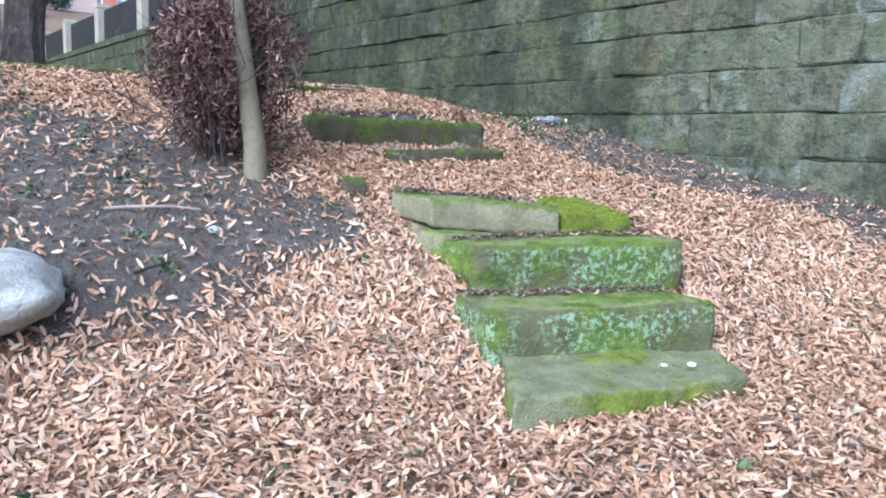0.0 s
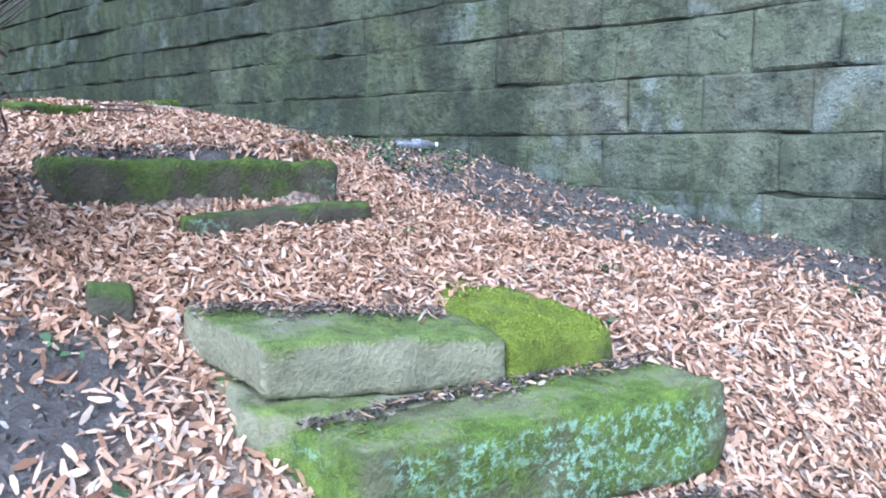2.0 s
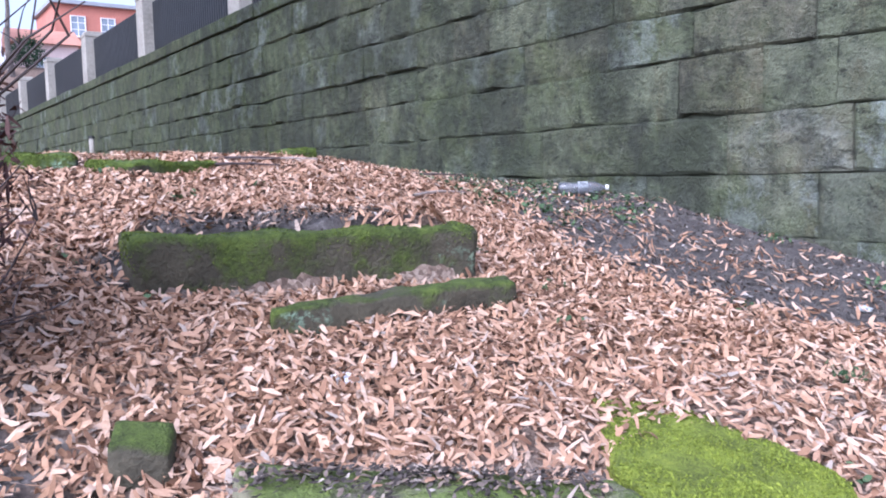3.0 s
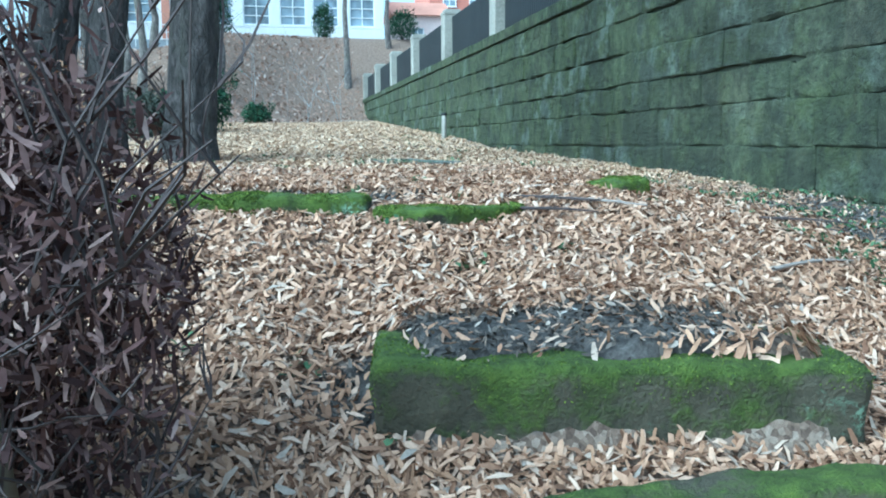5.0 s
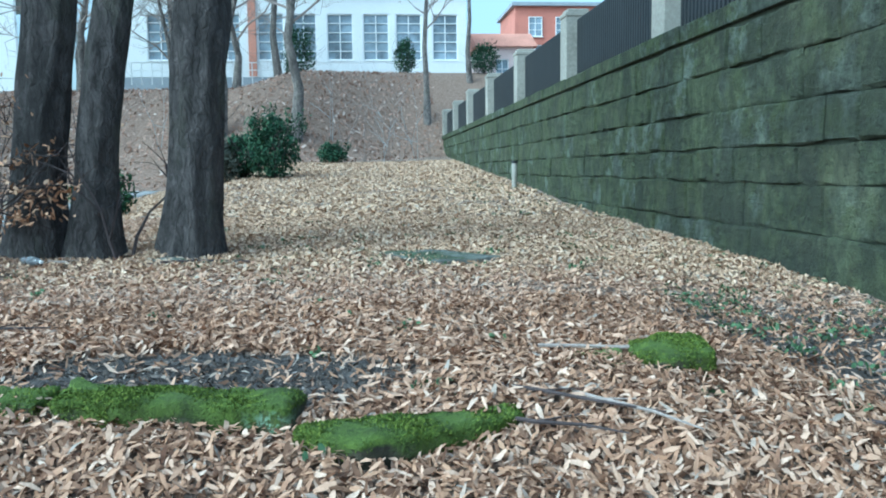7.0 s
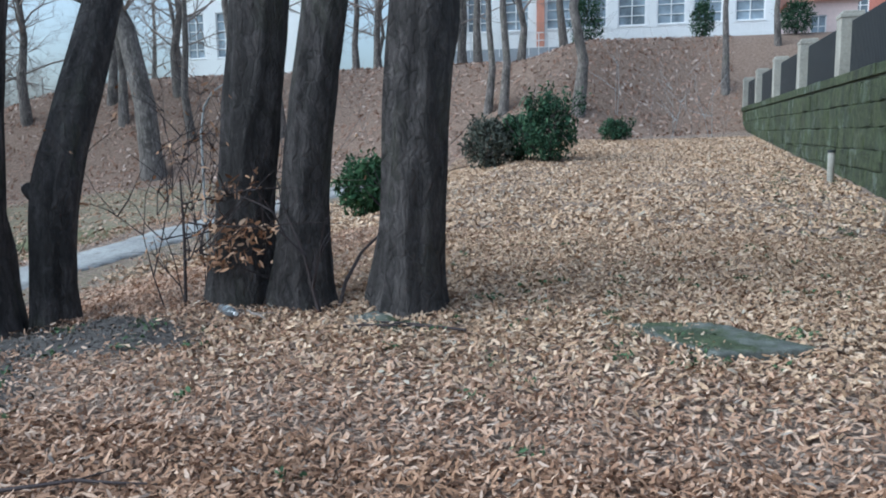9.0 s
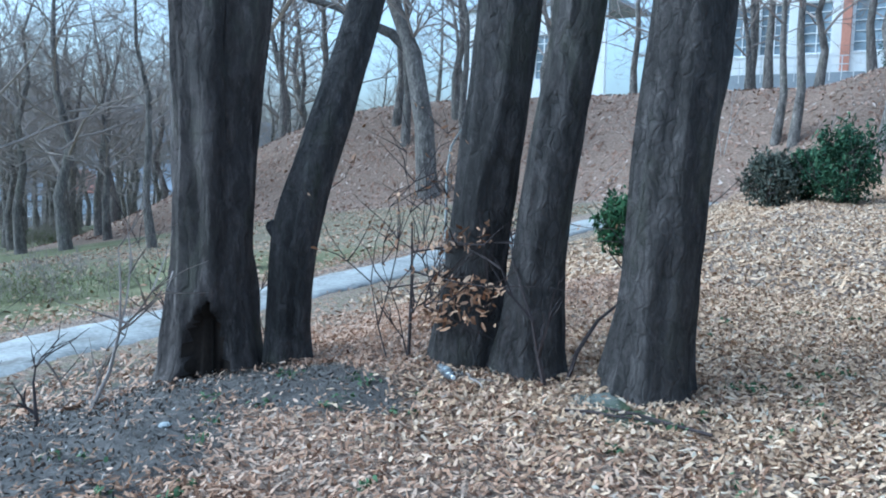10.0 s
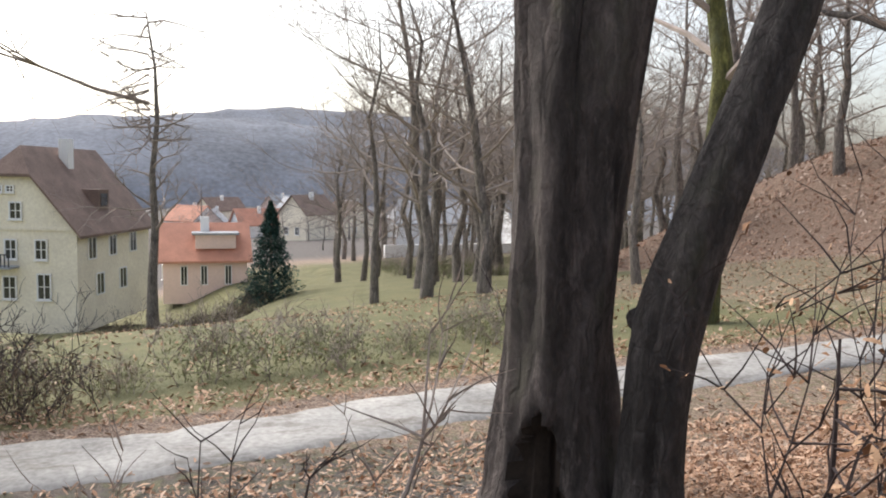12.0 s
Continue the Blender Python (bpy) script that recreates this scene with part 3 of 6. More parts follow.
def block_geo(y0, y1, z0, z1, r):
    """One hewn block: a chipped, pillowed face; the bed joints gape where its edges are worn away."""
    jy, jz, out = 0.0008 + r.random() * 0.0026, 0.001 + r.random() * 0.003, r.uniform(-0.014, 0.01)
    c = 0.014 + r.random() * 0.022
    k, bow = r.random() * 50, r.uniform(-0.004, 0.012)
    ys = [y0 + jy, y0 + jy + c, *(y0 + (y1 - y0) * q + r.uniform(-0.03, 0.03) for q in (0.27, 0.5, 0.73)), y1 - jy - c, y1 - jy]
    zs = [z0 + jz, z0 + jz + c, (z0 + z1) / 2, z1 - jz - c, z1 - jz]
    vs, fs = [], []
    for a, z in enumerate(zs):
        for b, y in enumerate(ys):
            bed, rim = a in (0, 4), a in (0, 4) or b in (0, 6)
            worn = max(0.0, noise.noise(Vector((y * 2.6, (z0 if a < 2 else z1) * 5.0, 2))))
            x = WALL_X + out - (0 if rim else bow) + (0.004 + r.random() * 0.008 if rim else r.uniform(-0.009, 0.009))
            z_in = 0.0
            if bed:
                x += 0.05 * worn
                z_in = 0.08 * worn * worn * (1 if a == 0 else -1)
            wave = 0.024 * noise.noise(Vector((y * 1.2, z * 2.0, 0)))
            vs.append((x + 0.02 * noise.noise(Vector((y * 2.2, z * 2.6, 8))), y + r.uniform(-0.004, 0.004) * (not rim), z + wave + z_in + 0.01 * noise.noise(Vector((y * 6.0, k, a)))))
    n, m = len(zs), len(ys)
    for a in range(n - 1):
        for b in range(m - 1):
            q = a * m + b
            fs.append((q, q + m, q + m + 1, q + 1))
    ring = [*range(m), *(a * m + m - 1 for a in range(1, n)), *((n - 1) * m + b for b in range(m - 2, -1, -1)), *(a * m for a in range(n - 2, 0, -1))]
    base, e = len(vs), len(ring)
    vs += [(WALL_X + 0.1, vs[i][1], vs[i][2]) for i in ring]
    fs += [(ring[i], ring[(i + 1) % e], base + (i + 1) % e, base + i) for i in range(e)]
    return vs, fs


courses, z = [], -0.2
while z < TOP - 0.1:
    h = 0.33 + rng.random() * 0.09
    courses.append((z, min(TOP, z + h)))
    z += h
blocks = []
for z0, z1 in courses:
    y = -11.5 + rng.random()
    while y < 52:
        w = rng.uniform(0.45, 1.0)
        if z1 > float(height(WALL_X - 0.05, y + w / 2)) - 0.08:
            blocks.append((y, min(52.3, y + w), z0, z1))
        y += w
blocks.sort(key=lambda q: abs((q[0] + q[1]) / 2 - 8.5))
rest_v, rest_f = [], []
for i, q in enumerate(blocks):
    vs, fs = block_geo(*q, rng)
    if i < 300:
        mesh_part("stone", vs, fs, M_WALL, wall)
    else:
        b = len(rest_v)
        rest_v += vs
        rest_f += [tuple(k + b for k in f) for f in fs]
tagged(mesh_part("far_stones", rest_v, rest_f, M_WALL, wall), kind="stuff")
y = -11.5
while y < 52:
    w = rng.uniform(0.9, 1.5)
    boxed("coping_stone", (WALL_X - 0.004 - rng.random() * 0.022, y + 0.006, TOP - 0.035), (WALL_X + 0.6, y + w - 0.008, 3.95 + rng.uniform(-0.01, 0.01)), M_WALL, wall, "", 0.015)
    y += w


def pillar(y):
    p = thing("fence_pillar", (WALL_X + 0.25, y, 3.95), "weathered pale stone pillar on the wall coping", "pillar", "pillars on the wall")
    boxed("shaft", (-0.23, -0.23, 0), (0.23, 0.23, 1.12), M_POST, p, "", 0.015)
    bm = box(bmesh.new(), (-0.245, -0.245, 1.12), (0.245, 0.245, 1.2), 0.015)
    box(bm, (-0.2, -0.2, 1.2), (0.2, 0.2, 1.26), 0.02)
    part("cap", bm, M_POST, p)
    return p


first = pillar(10.6)
for k in range(1, 9):
    copy_thing(first, pose(WALL_X + 0.25, 10.6 + 4.96 * k, 3.95))


def fence_panel(y):
    p = thing("fence_panel", (WALL_X + 0.25, y, 3.95), "dark metal picket fence panel between stone pillars", "fence", "fence panels on the wall")
    for z in (0.12, 0.92):
        boxed("rail", (-0.02, 0.23, z), (0.02, 4.73, z + 0.05), M_FENCE, p, "", 0.004)
    bm = box(bmesh.new(), (-0.012, -0.03, 0.04), (0.012, 0.03, 1.05), 0.004)
    me_ = bpy.data.meshes.new("picket")
    bm.to_mesh(me_)
    bm.free()
    me_.materials.append(M_FENCE)
    for i in range(42):
        o = new("picket", me_)
        o.parent = p
        o.location = (-0.03, 0.29 + i * 0.1065, 0)
    return p


first = fence_panel(10.6)
for k in range(1, 8):
    copy_thing(first, pose(WALL_X + 0.25, 10.6 + 4.96 * k, 3.95))


# ---- stones of the old stair and the edging ----
def hewn(name, poly, thick, mat, label, category="step", group="", seed=0, rough=0.012, sunk=0.0, bevel=0.025):
    """A rough slab: outline of (x, y, top) points, counter-clockwise, worn edges and an uneven skin."""
    cx, cy = sum(p[0] for p in poly) / len(poly), sum(p[1] for p in poly) / len(poly)
    zb = min(p[2] for p in poly) - thick - sunk
    bm = bmesh.new()
    top = [bm.verts.new((x - cx, y - cy, z - zb)) for x, y, z in poly]
    low = [bm.verts.new((x - cx, y - cy, z - zb - thick - sunk)) for x, y, z in poly]
    bm.faces.new(top)
    bm.faces.new(low[::-1])
    n = len(poly)
    for i in range(n):
        bm.faces.new((low[i], low[(i + 1) % n], top[(i + 1) % n], top[i]))
    bmesh.ops.bevel(bm, geom=bm.edges[:], offset=bevel, segments=2, affect="EDGES", profile=0.55)
    bmesh.ops.triangulate(bm, faces=[f for f in bm.faces if len(f.verts) > 4])
    for _ in range(5):
        long = [e for e in bm.edges if e.calc_length() > 0.06]
        if not long:
            break
        bmesh.ops.subdivide_edges(bm, edges=long, cuts=1, use_grid_fill=True)
    bmesh.ops.triangulate(bm, faces=[f for f in bm.faces if len(f.verts) > 4])
    bm.normal_update()
    for v in bm.verts:
        p = v.co * 4.0 + Vector((seed * 7.3, seed * 3.1, 0))
        q = v.co * 13.0 + Vector((seed, 0, seed * 2.0))
        v.co += v.normal * (noise.noise(p) * rough * 1.5 + noise.noise(q) * rough * 0.9 + noise.noise(q * 2.3) * rough * 0.45)
    ob = part(name, bm, mat)
    ob.data.polygons.foreach_set("use_smooth", [True] * len(ob.data.polygons))
    ob.location = (cx, cy, zb)
    return tagged(ob, label, category, group)


G = "stones of the old stair"
hewn("stone_step", [(-0.77, 3.31, 0.03), (-0.2, 3.14, 0.0), (0.46, 3.04, 0.0), (0.78, 3.47, 0.02), (-0.39, 3.85, 0.04)], 0.14, M_STEP, "flat lowest stair slab with a mossy front edge", seed=1, sunk=0.2, group=G)
hewn("stone_step", [(-0.49, 3.82, 0.27), (0.71, 3.4, 0.27), (0.75, 3.78, 0.27), (-0.38, 4.25, 0.27)], 0.24, M_LICHEN, "thick stone step with lichen spots and a worn mossy top", seed=2, sunk=0.1, bevel=0.038, group=G)
hewn("stone_step", [(-0.21, 4.3, 0.51), (1.04, 3.89, 0.52), (1.13, 4.23, 0.53), (-0.2, 4.66, 0.5)], 0.235, M_LICHEN, "thick stone step with pale green lichen on its face", seed=3, sunk=0.08, bevel=0.035, group=G)
hewn("stone_step", [(-0.22, 4.72, 0.735), (0.53, 4.42, 0.675), (0.66, 4.8, 0.69), (-0.1, 5.33, 0.745)], 0.17, M_SLAB, "grey slab of the stair resting on a thinner stone", seed=4, group=G)
hewn("support_stone", [(-0.28, 4.75, 0.555), (-0.2, 4.6, 0.55), (0.5, 4.36, 0.5), (0.6, 4.75, 0.52), (-0.1, 5.2, 0.56)], 0.14, M_SLAB, "thin worn stone lying under the grey slab", "stone", seed=5, sunk=0.1)
hewn("stone_step", [(0.55, 4.42, 0.66), (1.1, 4.36, 0.62), (1.33, 4.58, 0.61), (1.3, 5.2, 0.7), (1.08, 5.3, 0.72), (0.72, 4.86, 0.68)], 0.2, M_BRIGHT, "stair slab wholly covered with bright green moss", seed=6, sunk=0.12, bevel=0.04, group=G)
hewn("stone_step", [(0.33, 6.08, 0.985), (1.36, 5.96, 1.005), (1.42, 6.1, 1.01), (0.9, 6.17, 1.0), (0.38, 6.18, 0.985)], 0.13, M_DARKMOSS, "thin stone ledge half buried below the block", seed=7, sunk=0.15, group=G)
hewn("stone_block", [(0.0, 6.54, 1.235), (1.42, 6.3, 1.215), (1.46, 6.78, 1.235), (0.06, 7.0, 1.245)], 0.24, M_DARKMOSS, "long dark stone block overgrown with moss", seed=8, sunk=0.14, bevel=0.035, group=G)
G = "mossy edging stones"
hewn("edging_stone", [(-2.2, 8.4, 1.59), (-0.7, 8.34, 1.6), (-0.7, 8.56, 1.6), (-2.2, 8.6, 1.6)], 0.12, M_MOSSY, "low edging stone grown over with moss", "stone", G, 9, sunk=0.15, bevel=0.022, rough=0.02)
hewn("edging_stone", [(-0.67, 8.34, 1.615), (0.16, 8.2, 1.6), (0.2, 8.36, 1.595), (-0.66, 8.6, 1.61)], 0.13, M_MOSSY, "low edging stone with a bright moss front", "stone", G, 10, sunk=0.15, bevel=0.025, rough=0.02)
hewn("edging_stone", [(0.18, 8.1, 1.57), (0.4, 7.95, 1.535), (0.95, 8.17, 1.55), (0.98, 8.3, 1.555), (0.4, 8.18, 1.57)], 0.12, M_MOSSY, "narrow edging stone set askew with moss", "stone", G, 11, sunk=0.15, bevel=0.02, rough=0.018)
hewn("flat_stone", [(1.2, 8.76, 1.575), (1.46, 8.62, 1.6), (1.52, 8.92, 1.605), (1.32, 8.98, 1.58)], 0.08, M_SLAB, "flat worn stone beside a mossy one", "stone", "", 18, sunk=0.15, bevel=0.02, rough=0.012)
hewn("edging_stone", [(1.5, 8.62, 1.61), (1.62, 8.57, 1.635), (1.82, 8.6, 1.645), (1.86, 8.98, 1.65), (1.56, 8.96, 1.62)], 0.11, M_MOSSY, "small mossy stone by the end of the edging", "stone", G, 12, sunk=0.15, bevel=0.025, rough=0.02)
hewn("flat_slab", [(0.36, 12.28, 1.695), (0.96, 11.74, 1.675), (1.5, 11.98, 1.675), (0.98, 12.42, 1.695)], 0.06, M_FLAG, "sunken grey slab with mossy edges among leaves", "stone", "", 13, 0.006, 0.1, 0.015)
G = "flagstones at the tree foot"
hewn("flagstone", [(-1.42, 12.2, 1.675), (-1.13, 12.02, 1.665), (-0.98, 12.2, 1.675), (-1.2, 12.4, 1.685)], 0.05, M_FLAG, "broken grey flagstone at the foot of a tree", "stone", G, 14, 0.004, 0.1, 0.012)
hewn("flagstone", [(-1.12, 12.0, 1.665), (-0.95, 11.85, 1.665), (-0.72, 12.1, 1.675), (-0.95, 12.22, 1.675)], 0.05, M_FLAG, "broken grey flagstone at the foot of a tree", "stone", G, 15, 0.004, 0.1, 0.012)
hewn("flagstone", [(-1.36, 11.52, 1.640), (-1.22, 11.42, 1.640), (-1.13, 11.53, 1.645), (-1.28, 11.6, 1.645)], 0.04, M_FLAG, "small flat grey stone showing between leaves", "stone", "", 16, 0.004, 0.1, 0.01)
hewn("half_buried_stone", [(-0.36, 5.5, 0.8), (-0.22, 5.44, 0.77), (-0.17, 5.56, 0.81), (-0.3, 5.64, 0.83)], 0.14, M_DARKMOSS, "dark upright stone with a mossy top stuck in the mulch", "stone", "", 17, 0.006, 0.1, 0.02)

# cushions of moss on the overgrown stones
M_TUFT = litter("green_moss_tuft", [(0.0, (0.05, 0.075, 0.012)), (0.5, (0.11, 0.155, 0.022)), (1.0, (0.21, 0.26, 0.05))], 0.95)
M_TUFT_BRIGHT = litter("bright_moss_tuft", [(0.0, (0.12, 0.16, 0.02)), (0.5, (0.2, 0.255, 0.03)), (1.0, (0.28, 0.33, 0.05))], 0.95)


def moss_on(ob, n, mat, seed, front=0.0, size=0.011):
    """Fine moss blades over the upper faces of a stone, thinner where noise says so; front lets it hang down the face."""
    rg_ = np.random.default_rng(seed)
    me_ = ob.data
    me_.calc_loop_triangles()
    tri = np.array([t.vertices for t in me_.loop_triangles])
    co = np.array([v.co for v in me_.vertices])
    a, b, c = co[tri[:, 0]], co[tri[:, 1]], co[tri[:, 2]]
    nrm = np.cross(b - a, c - a)
    area = np.linalg.norm(nrm, axis=1)
    up = nrm[:, 2] / np.maximum(area, 1e-9)
    top = co[:, 2].max()
    hang = (a[:, 2] > top - front) & (up > -0.2)
    w = area * np.where((up > 0.45) | hang, 1.0, 0.0)
    k = rg_.choice(len(tri), n, p=w / w.sum())
    u, v = rg_.random(n), rg_.random(n)
    u, v = np.where(u + v > 1, 1 - u, u), np.where(u + v > 1, 1 - v, v)
    p = a[k] + (b - a)[k] * u[:, None] + (c - a)[k] * v[:, None]
    patch = np.array([noise.noise(Vector(q) * 5.0 + Vector((seed, 0, 0))) for q in p])
    p = p[patch > rg_.uniform(-0.5, 0.2, n)]
    tagged(leaves_mesh("moss", p, 1.1, size, size * 0.45, mat, seed + 1, ob, 0.3), kind="stuff")


for i, ob in enumerate(o for o in list(bpy.data.objects) if o.type == "MESH" and o.parent is None and o.name.split(".")[0] in ("edging_stone", "stone_block", "stone_step")):
    if ob.data.materials[0] == M_BRIGHT:
        moss_on(ob, 16000, M_TUFT_BRIGHT, 400 + i, 0.12)
    elif ob.data.materials[0] == M_MOSSY:
        moss_on(ob, 9000, M_TUFT, 400 + i, 0.1, 0.014)
    elif ob.name.split(".")[0] == "stone_block":
        moss_on(ob, 8000, M_TUFT, 400 + i, 0.14)
    elif ob.data.materials[0] in (M_LICHEN, M_STEP):
        moss_on(ob, 3500, M_TUFT_BRIGHT, 400 + i, 0.05, 0.008)
    elif ob.data.materials[0] == M_SLAB:
        moss_on(ob, 1600, M_TUFT, 400 + i, 0.03, 0.008)

# round worn stone
bm = bmesh.new()
bmesh.ops.create_icosphere(bm, subdivisions=4, radius=0.5)
for v in bm.verts:
    v.co = Vector((v.co.x * 0.98, v.co.y * 0.9, v.co.z * 0.35)) * (1 + 0.2 * noise.noise(v.co * 3.3) + 0.05 * noise.noise(v.co * 9) + 0.02 * noise.noise(v.co * 23))
disc = part("round_stone", bm, M_BOULDER)
disc.data.polygons.foreach_set("use_smooth", [True] * len(disc.data.polygons))
disc.location = (-2.62, 4.83, ground_z(-2.62, 4.83) + 0.05)
tagged(disc, "pale rounded boulder lying low in the leaf litter", "stone")


# ---- trees ----
def trunk_mesh(name, pts, radii, mat, parent, seed, sides=36, flare=0.18, ridge=0.06, hollow=None, label=""):
    """A trunk along pts with root flare, ridged skin and, if asked, a rotted hollow (angle, low, high)."""
    pts = np.array(pts, float)
    sides = 72 if hollow else sides
    seg = np.concatenate([[0], np.cumsum(np.linalg.norm(np.diff(pts, axis=0), axis=1))])
    fine = 0.035 if hollow else 0.06
    s = np.concatenate([np.arange(0, 3.4, fine), np.arange(3.4, seg[-1], 0.3)])
    c = np.stack([(np.interp(s - 0.2, seg, pts[:, i]) + 2 * np.interp(s, seg, pts[:, i]) + np.interp(s + 0.2, seg, pts[:, i])) / 4 for i in range(3)], 1)
    c[0] = pts[0]
    r = np.interp(s, seg, radii)
    verts, faces, dark = [], [], set()
    for i in range(len(s)):
        fl = flare * math.exp(-s[i] / 0.22)
        for k in range(sides):
            q = 2 * math.pi * k / sides
            lobes = 0.5 + 0.5 * math.sin(q * 5 + seed * 1.7 + 0.6 * math.sin(q * 2 + seed))
            p = Vector((math.cos(q) * 2.2 + seed, math.sin(q) * 2.2, s[i] * 0.8))
            f = 1 + fl * (0.35 + lobes) + ridge * (noise.noise(p) * 1.6 + 0.8 * noise.noise(p * 2.7) + 0.5 * math.sin(q * 9 + noise.noise(p * 0.7) * 5 + seed))
            if hollow:
                a, lo, hi = hollow
                hi -= 0.2 * abs(noise.noise(Vector((q * 9, 1.7, seed)))) + 0.05 * math.sin(q * 31)
                d = (q - a + math.pi) % (2 * math.pi) - math.pi
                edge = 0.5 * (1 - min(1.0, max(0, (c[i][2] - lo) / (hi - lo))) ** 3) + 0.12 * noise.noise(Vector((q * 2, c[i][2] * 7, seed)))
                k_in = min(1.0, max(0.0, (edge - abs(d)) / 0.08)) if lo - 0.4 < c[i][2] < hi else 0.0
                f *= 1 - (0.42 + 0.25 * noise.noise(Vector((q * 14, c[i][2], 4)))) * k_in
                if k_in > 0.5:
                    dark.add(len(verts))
                g = (q - a - 0.75 + math.pi) % (2 * math.pi) - math.pi
                f -= 0.26 * math.exp(-(g / 0.2) ** 2) * min(1, max(0, (c[i][2] - 2.4) / 0.8))
            verts.append((c[i][0] + math.cos(q) * r[i] * f, c[i][1] + math.sin(q) * r[i] * f, c[i][2]))
    for i in range(len(s) - 1):
        for k in range(sides):
            a0, a1 = i * sides + k, i * sides + (k + 1) % sides
            faces.append((a0, a1, a1 + sides, a0 + sides))
    faces.append(tuple((len(s) - 1) * sides + k for k in range(sides)))
    ob = mesh_part(name, verts, faces, mat, parent, label, smooth=True)
    # Faces pushed into the hollow take a near-black wood colour.
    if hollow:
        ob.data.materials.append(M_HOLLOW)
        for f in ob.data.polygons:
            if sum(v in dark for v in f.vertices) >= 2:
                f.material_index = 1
    return ob


def limbs(verts, faces, p, d, length, r, depth, rnd, twigs=3, droop=0.0, sides=5):
    """A branch that wanders and forks again until it is a twig."""
    steps = 4 if depth > 1 else 3
    pts, radii = [p], [r]
    for i in range(steps):
        d = (d + Vector((rnd.gauss(0, 0.18), rnd.gauss(0, 0.18), rnd.gauss(0.03, 0.14) - droop))).normalized()
        p = p + d * length / steps
        pts.append(p)
        radii.append(r * (1 - 0.72 * (i + 1) / steps))
    tube(verts, faces, pts, radii, sides if depth > 1 else 3, cap=False)
    if depth <= 0:
        return
    for i in range(twigs):
        k = rnd.randint(1, steps)
        side = Vector((rnd.gauss(0, 1), rnd.gauss(0, 1), rnd.gauss(0.25, 0.5)))
        nd = (pts[k] - pts[k - 1]).normalized() * 0.75 + side.normalized() * 0.8
        limbs(verts, faces, pts[k], nd.normalized(), length * rnd.uniform(0.42, 0.7), radii[k] * 0.75 + 0.003, depth - 1, rnd, twigs, droop, sides)


def near_tree(name, stems, label, group, top=11.0, hollow=None, mat=None):
    x, y = stems[0][0][0][0], stems[0][0][0][1]
    t = thing(name, (0, 0, 0), label, "tree", group)
    mat = mat or M_BARK
    rnd = random.Random(len(label) + int(x * 100))
    vs, fs = [], []
    for i, (pts, radii) in enumerate(stems):
        pts = [pts[0], *((px, py, pz - 0.12) for px, py, pz in pts[1:])]
        a, b = Vector(pts[-2]), Vector(pts[-1])
        d = (b - a).normalized()
        d = (d * 0.6 + Vector((0, 0, 0.6))).normalized()
        end = b + d * (top - b.z)
        mid = b + d * (top - b.z) * 0.5
        trunk_mesh("trunk", [*pts, tuple(mid), tuple(end)], [*radii, radii[-1] * 0.72, radii[-1] * 0.2], mat, t, i * 3 + x, ridge=0.115 if hollow else 0.1, hollow=hollow if i == 0 else None)
        for k in range(9):
            z = rnd.uniform(0.25, 1.0)
            o = b + (end - b) * z
            limbs(vs, fs, o, Vector((rnd.gauss(0, 1), rnd.gauss(0, 1), 0.55)).normalized(), rnd.uniform(2, 3.6) * (1.15 - z * 0.5), radii[-1] * 0.34 * (1.3 - z), 3, rnd, 3)
    mesh_part("crown", vs, fs, M_TWIG, t)
    return t


def low(pts):
    """Set the first point of a stem into the ground."""
    x, y, z = pts[0]
    return [(x, y, ground_z(x, y) - 0.12), *pts[1:]]


GT = "old trees on the rise"
near_tree("tree", [(low([(-1.07, 12.62, 0), (-1.05, 12.62, 2.1), (-1.01, 12.64, 2.5), (-0.97, 12.65, 3.25), (-0.915, 12.66, 3.96)]), [0.275, 0.24, 0.225, 0.225, 0.215])],
          "single old trunk with deeply furrowed dark bark", GT)
near_tree("tree", [(low([(-2.36, 12.62, 0), (-2.32, 12.62, 2.2), (-2.3, 12.62, 2.45), (-2.2, 12.64, 3.26), (-2.12, 12.66, 4.04)]), [0.29, 0.22, 0.2, 0.205, 0.2]),
                   (low([(-1.87, 12.62, 0), (-1.84, 12.62, 2.2), (-1.825, 12.62, 2.47), (-1.74, 12.64, 3.26), (-1.62, 12.66, 4.0)]), [0.25, 0.185, 0.168, 0.17, 0.15])],
          "twin-stemmed dark tree grown together at its foot", GT)
near_tree("tree", [(low([(-4.24, 12.02, 0), (-4.24, 12.02, 1.9), (-4.22, 12.02, 2.4), (-4.22, 12.02, 3.2), (-4.24, 12.04, 4.4)]), [0.38, 0.33, 0.285, 0.28, 0.275]),
                   ([(-4.22, 12.04, 2.1), (-4.2, 12.08, 3.0), (-4.13, 12.22, 4.4)], [0.2, 0.23, 0.25])],
          "thick old trunk with a rotted hollow at its foot", GT, hollow=(radians(-50), 1.48, 1.98), mat=M_BARK_HOLLOW)
knobby = near_tree("tree", [(low([(-3.73, 12.3, 0), (-3.72, 12.3, 1.9), (-3.71, 12.3, 2.16), (-3.7, 12.36, 2.67), (-3.6, 12.48, 3.2), (-3.54, 12.63, 3.6), (-3.47, 12.92, 4.4)]), [0.165, 0.16, 0.16, 0.18, 0.16, 0.15, 0.135])],
                   "curved grey trunk leaning beside the hollow tree", GT)
bm = bmesh.new()
bmesh.ops.create_icosphere(bm, subdivisions=3, radius=0.062)
for v in bm.verts:
    v.co *= 1 + 0.35 * noise.noise(v.co * 18)
part("burl", bm, M_BARK, knobby, "rounded dark burl").location = (-3.82, 12.25, 2.5)


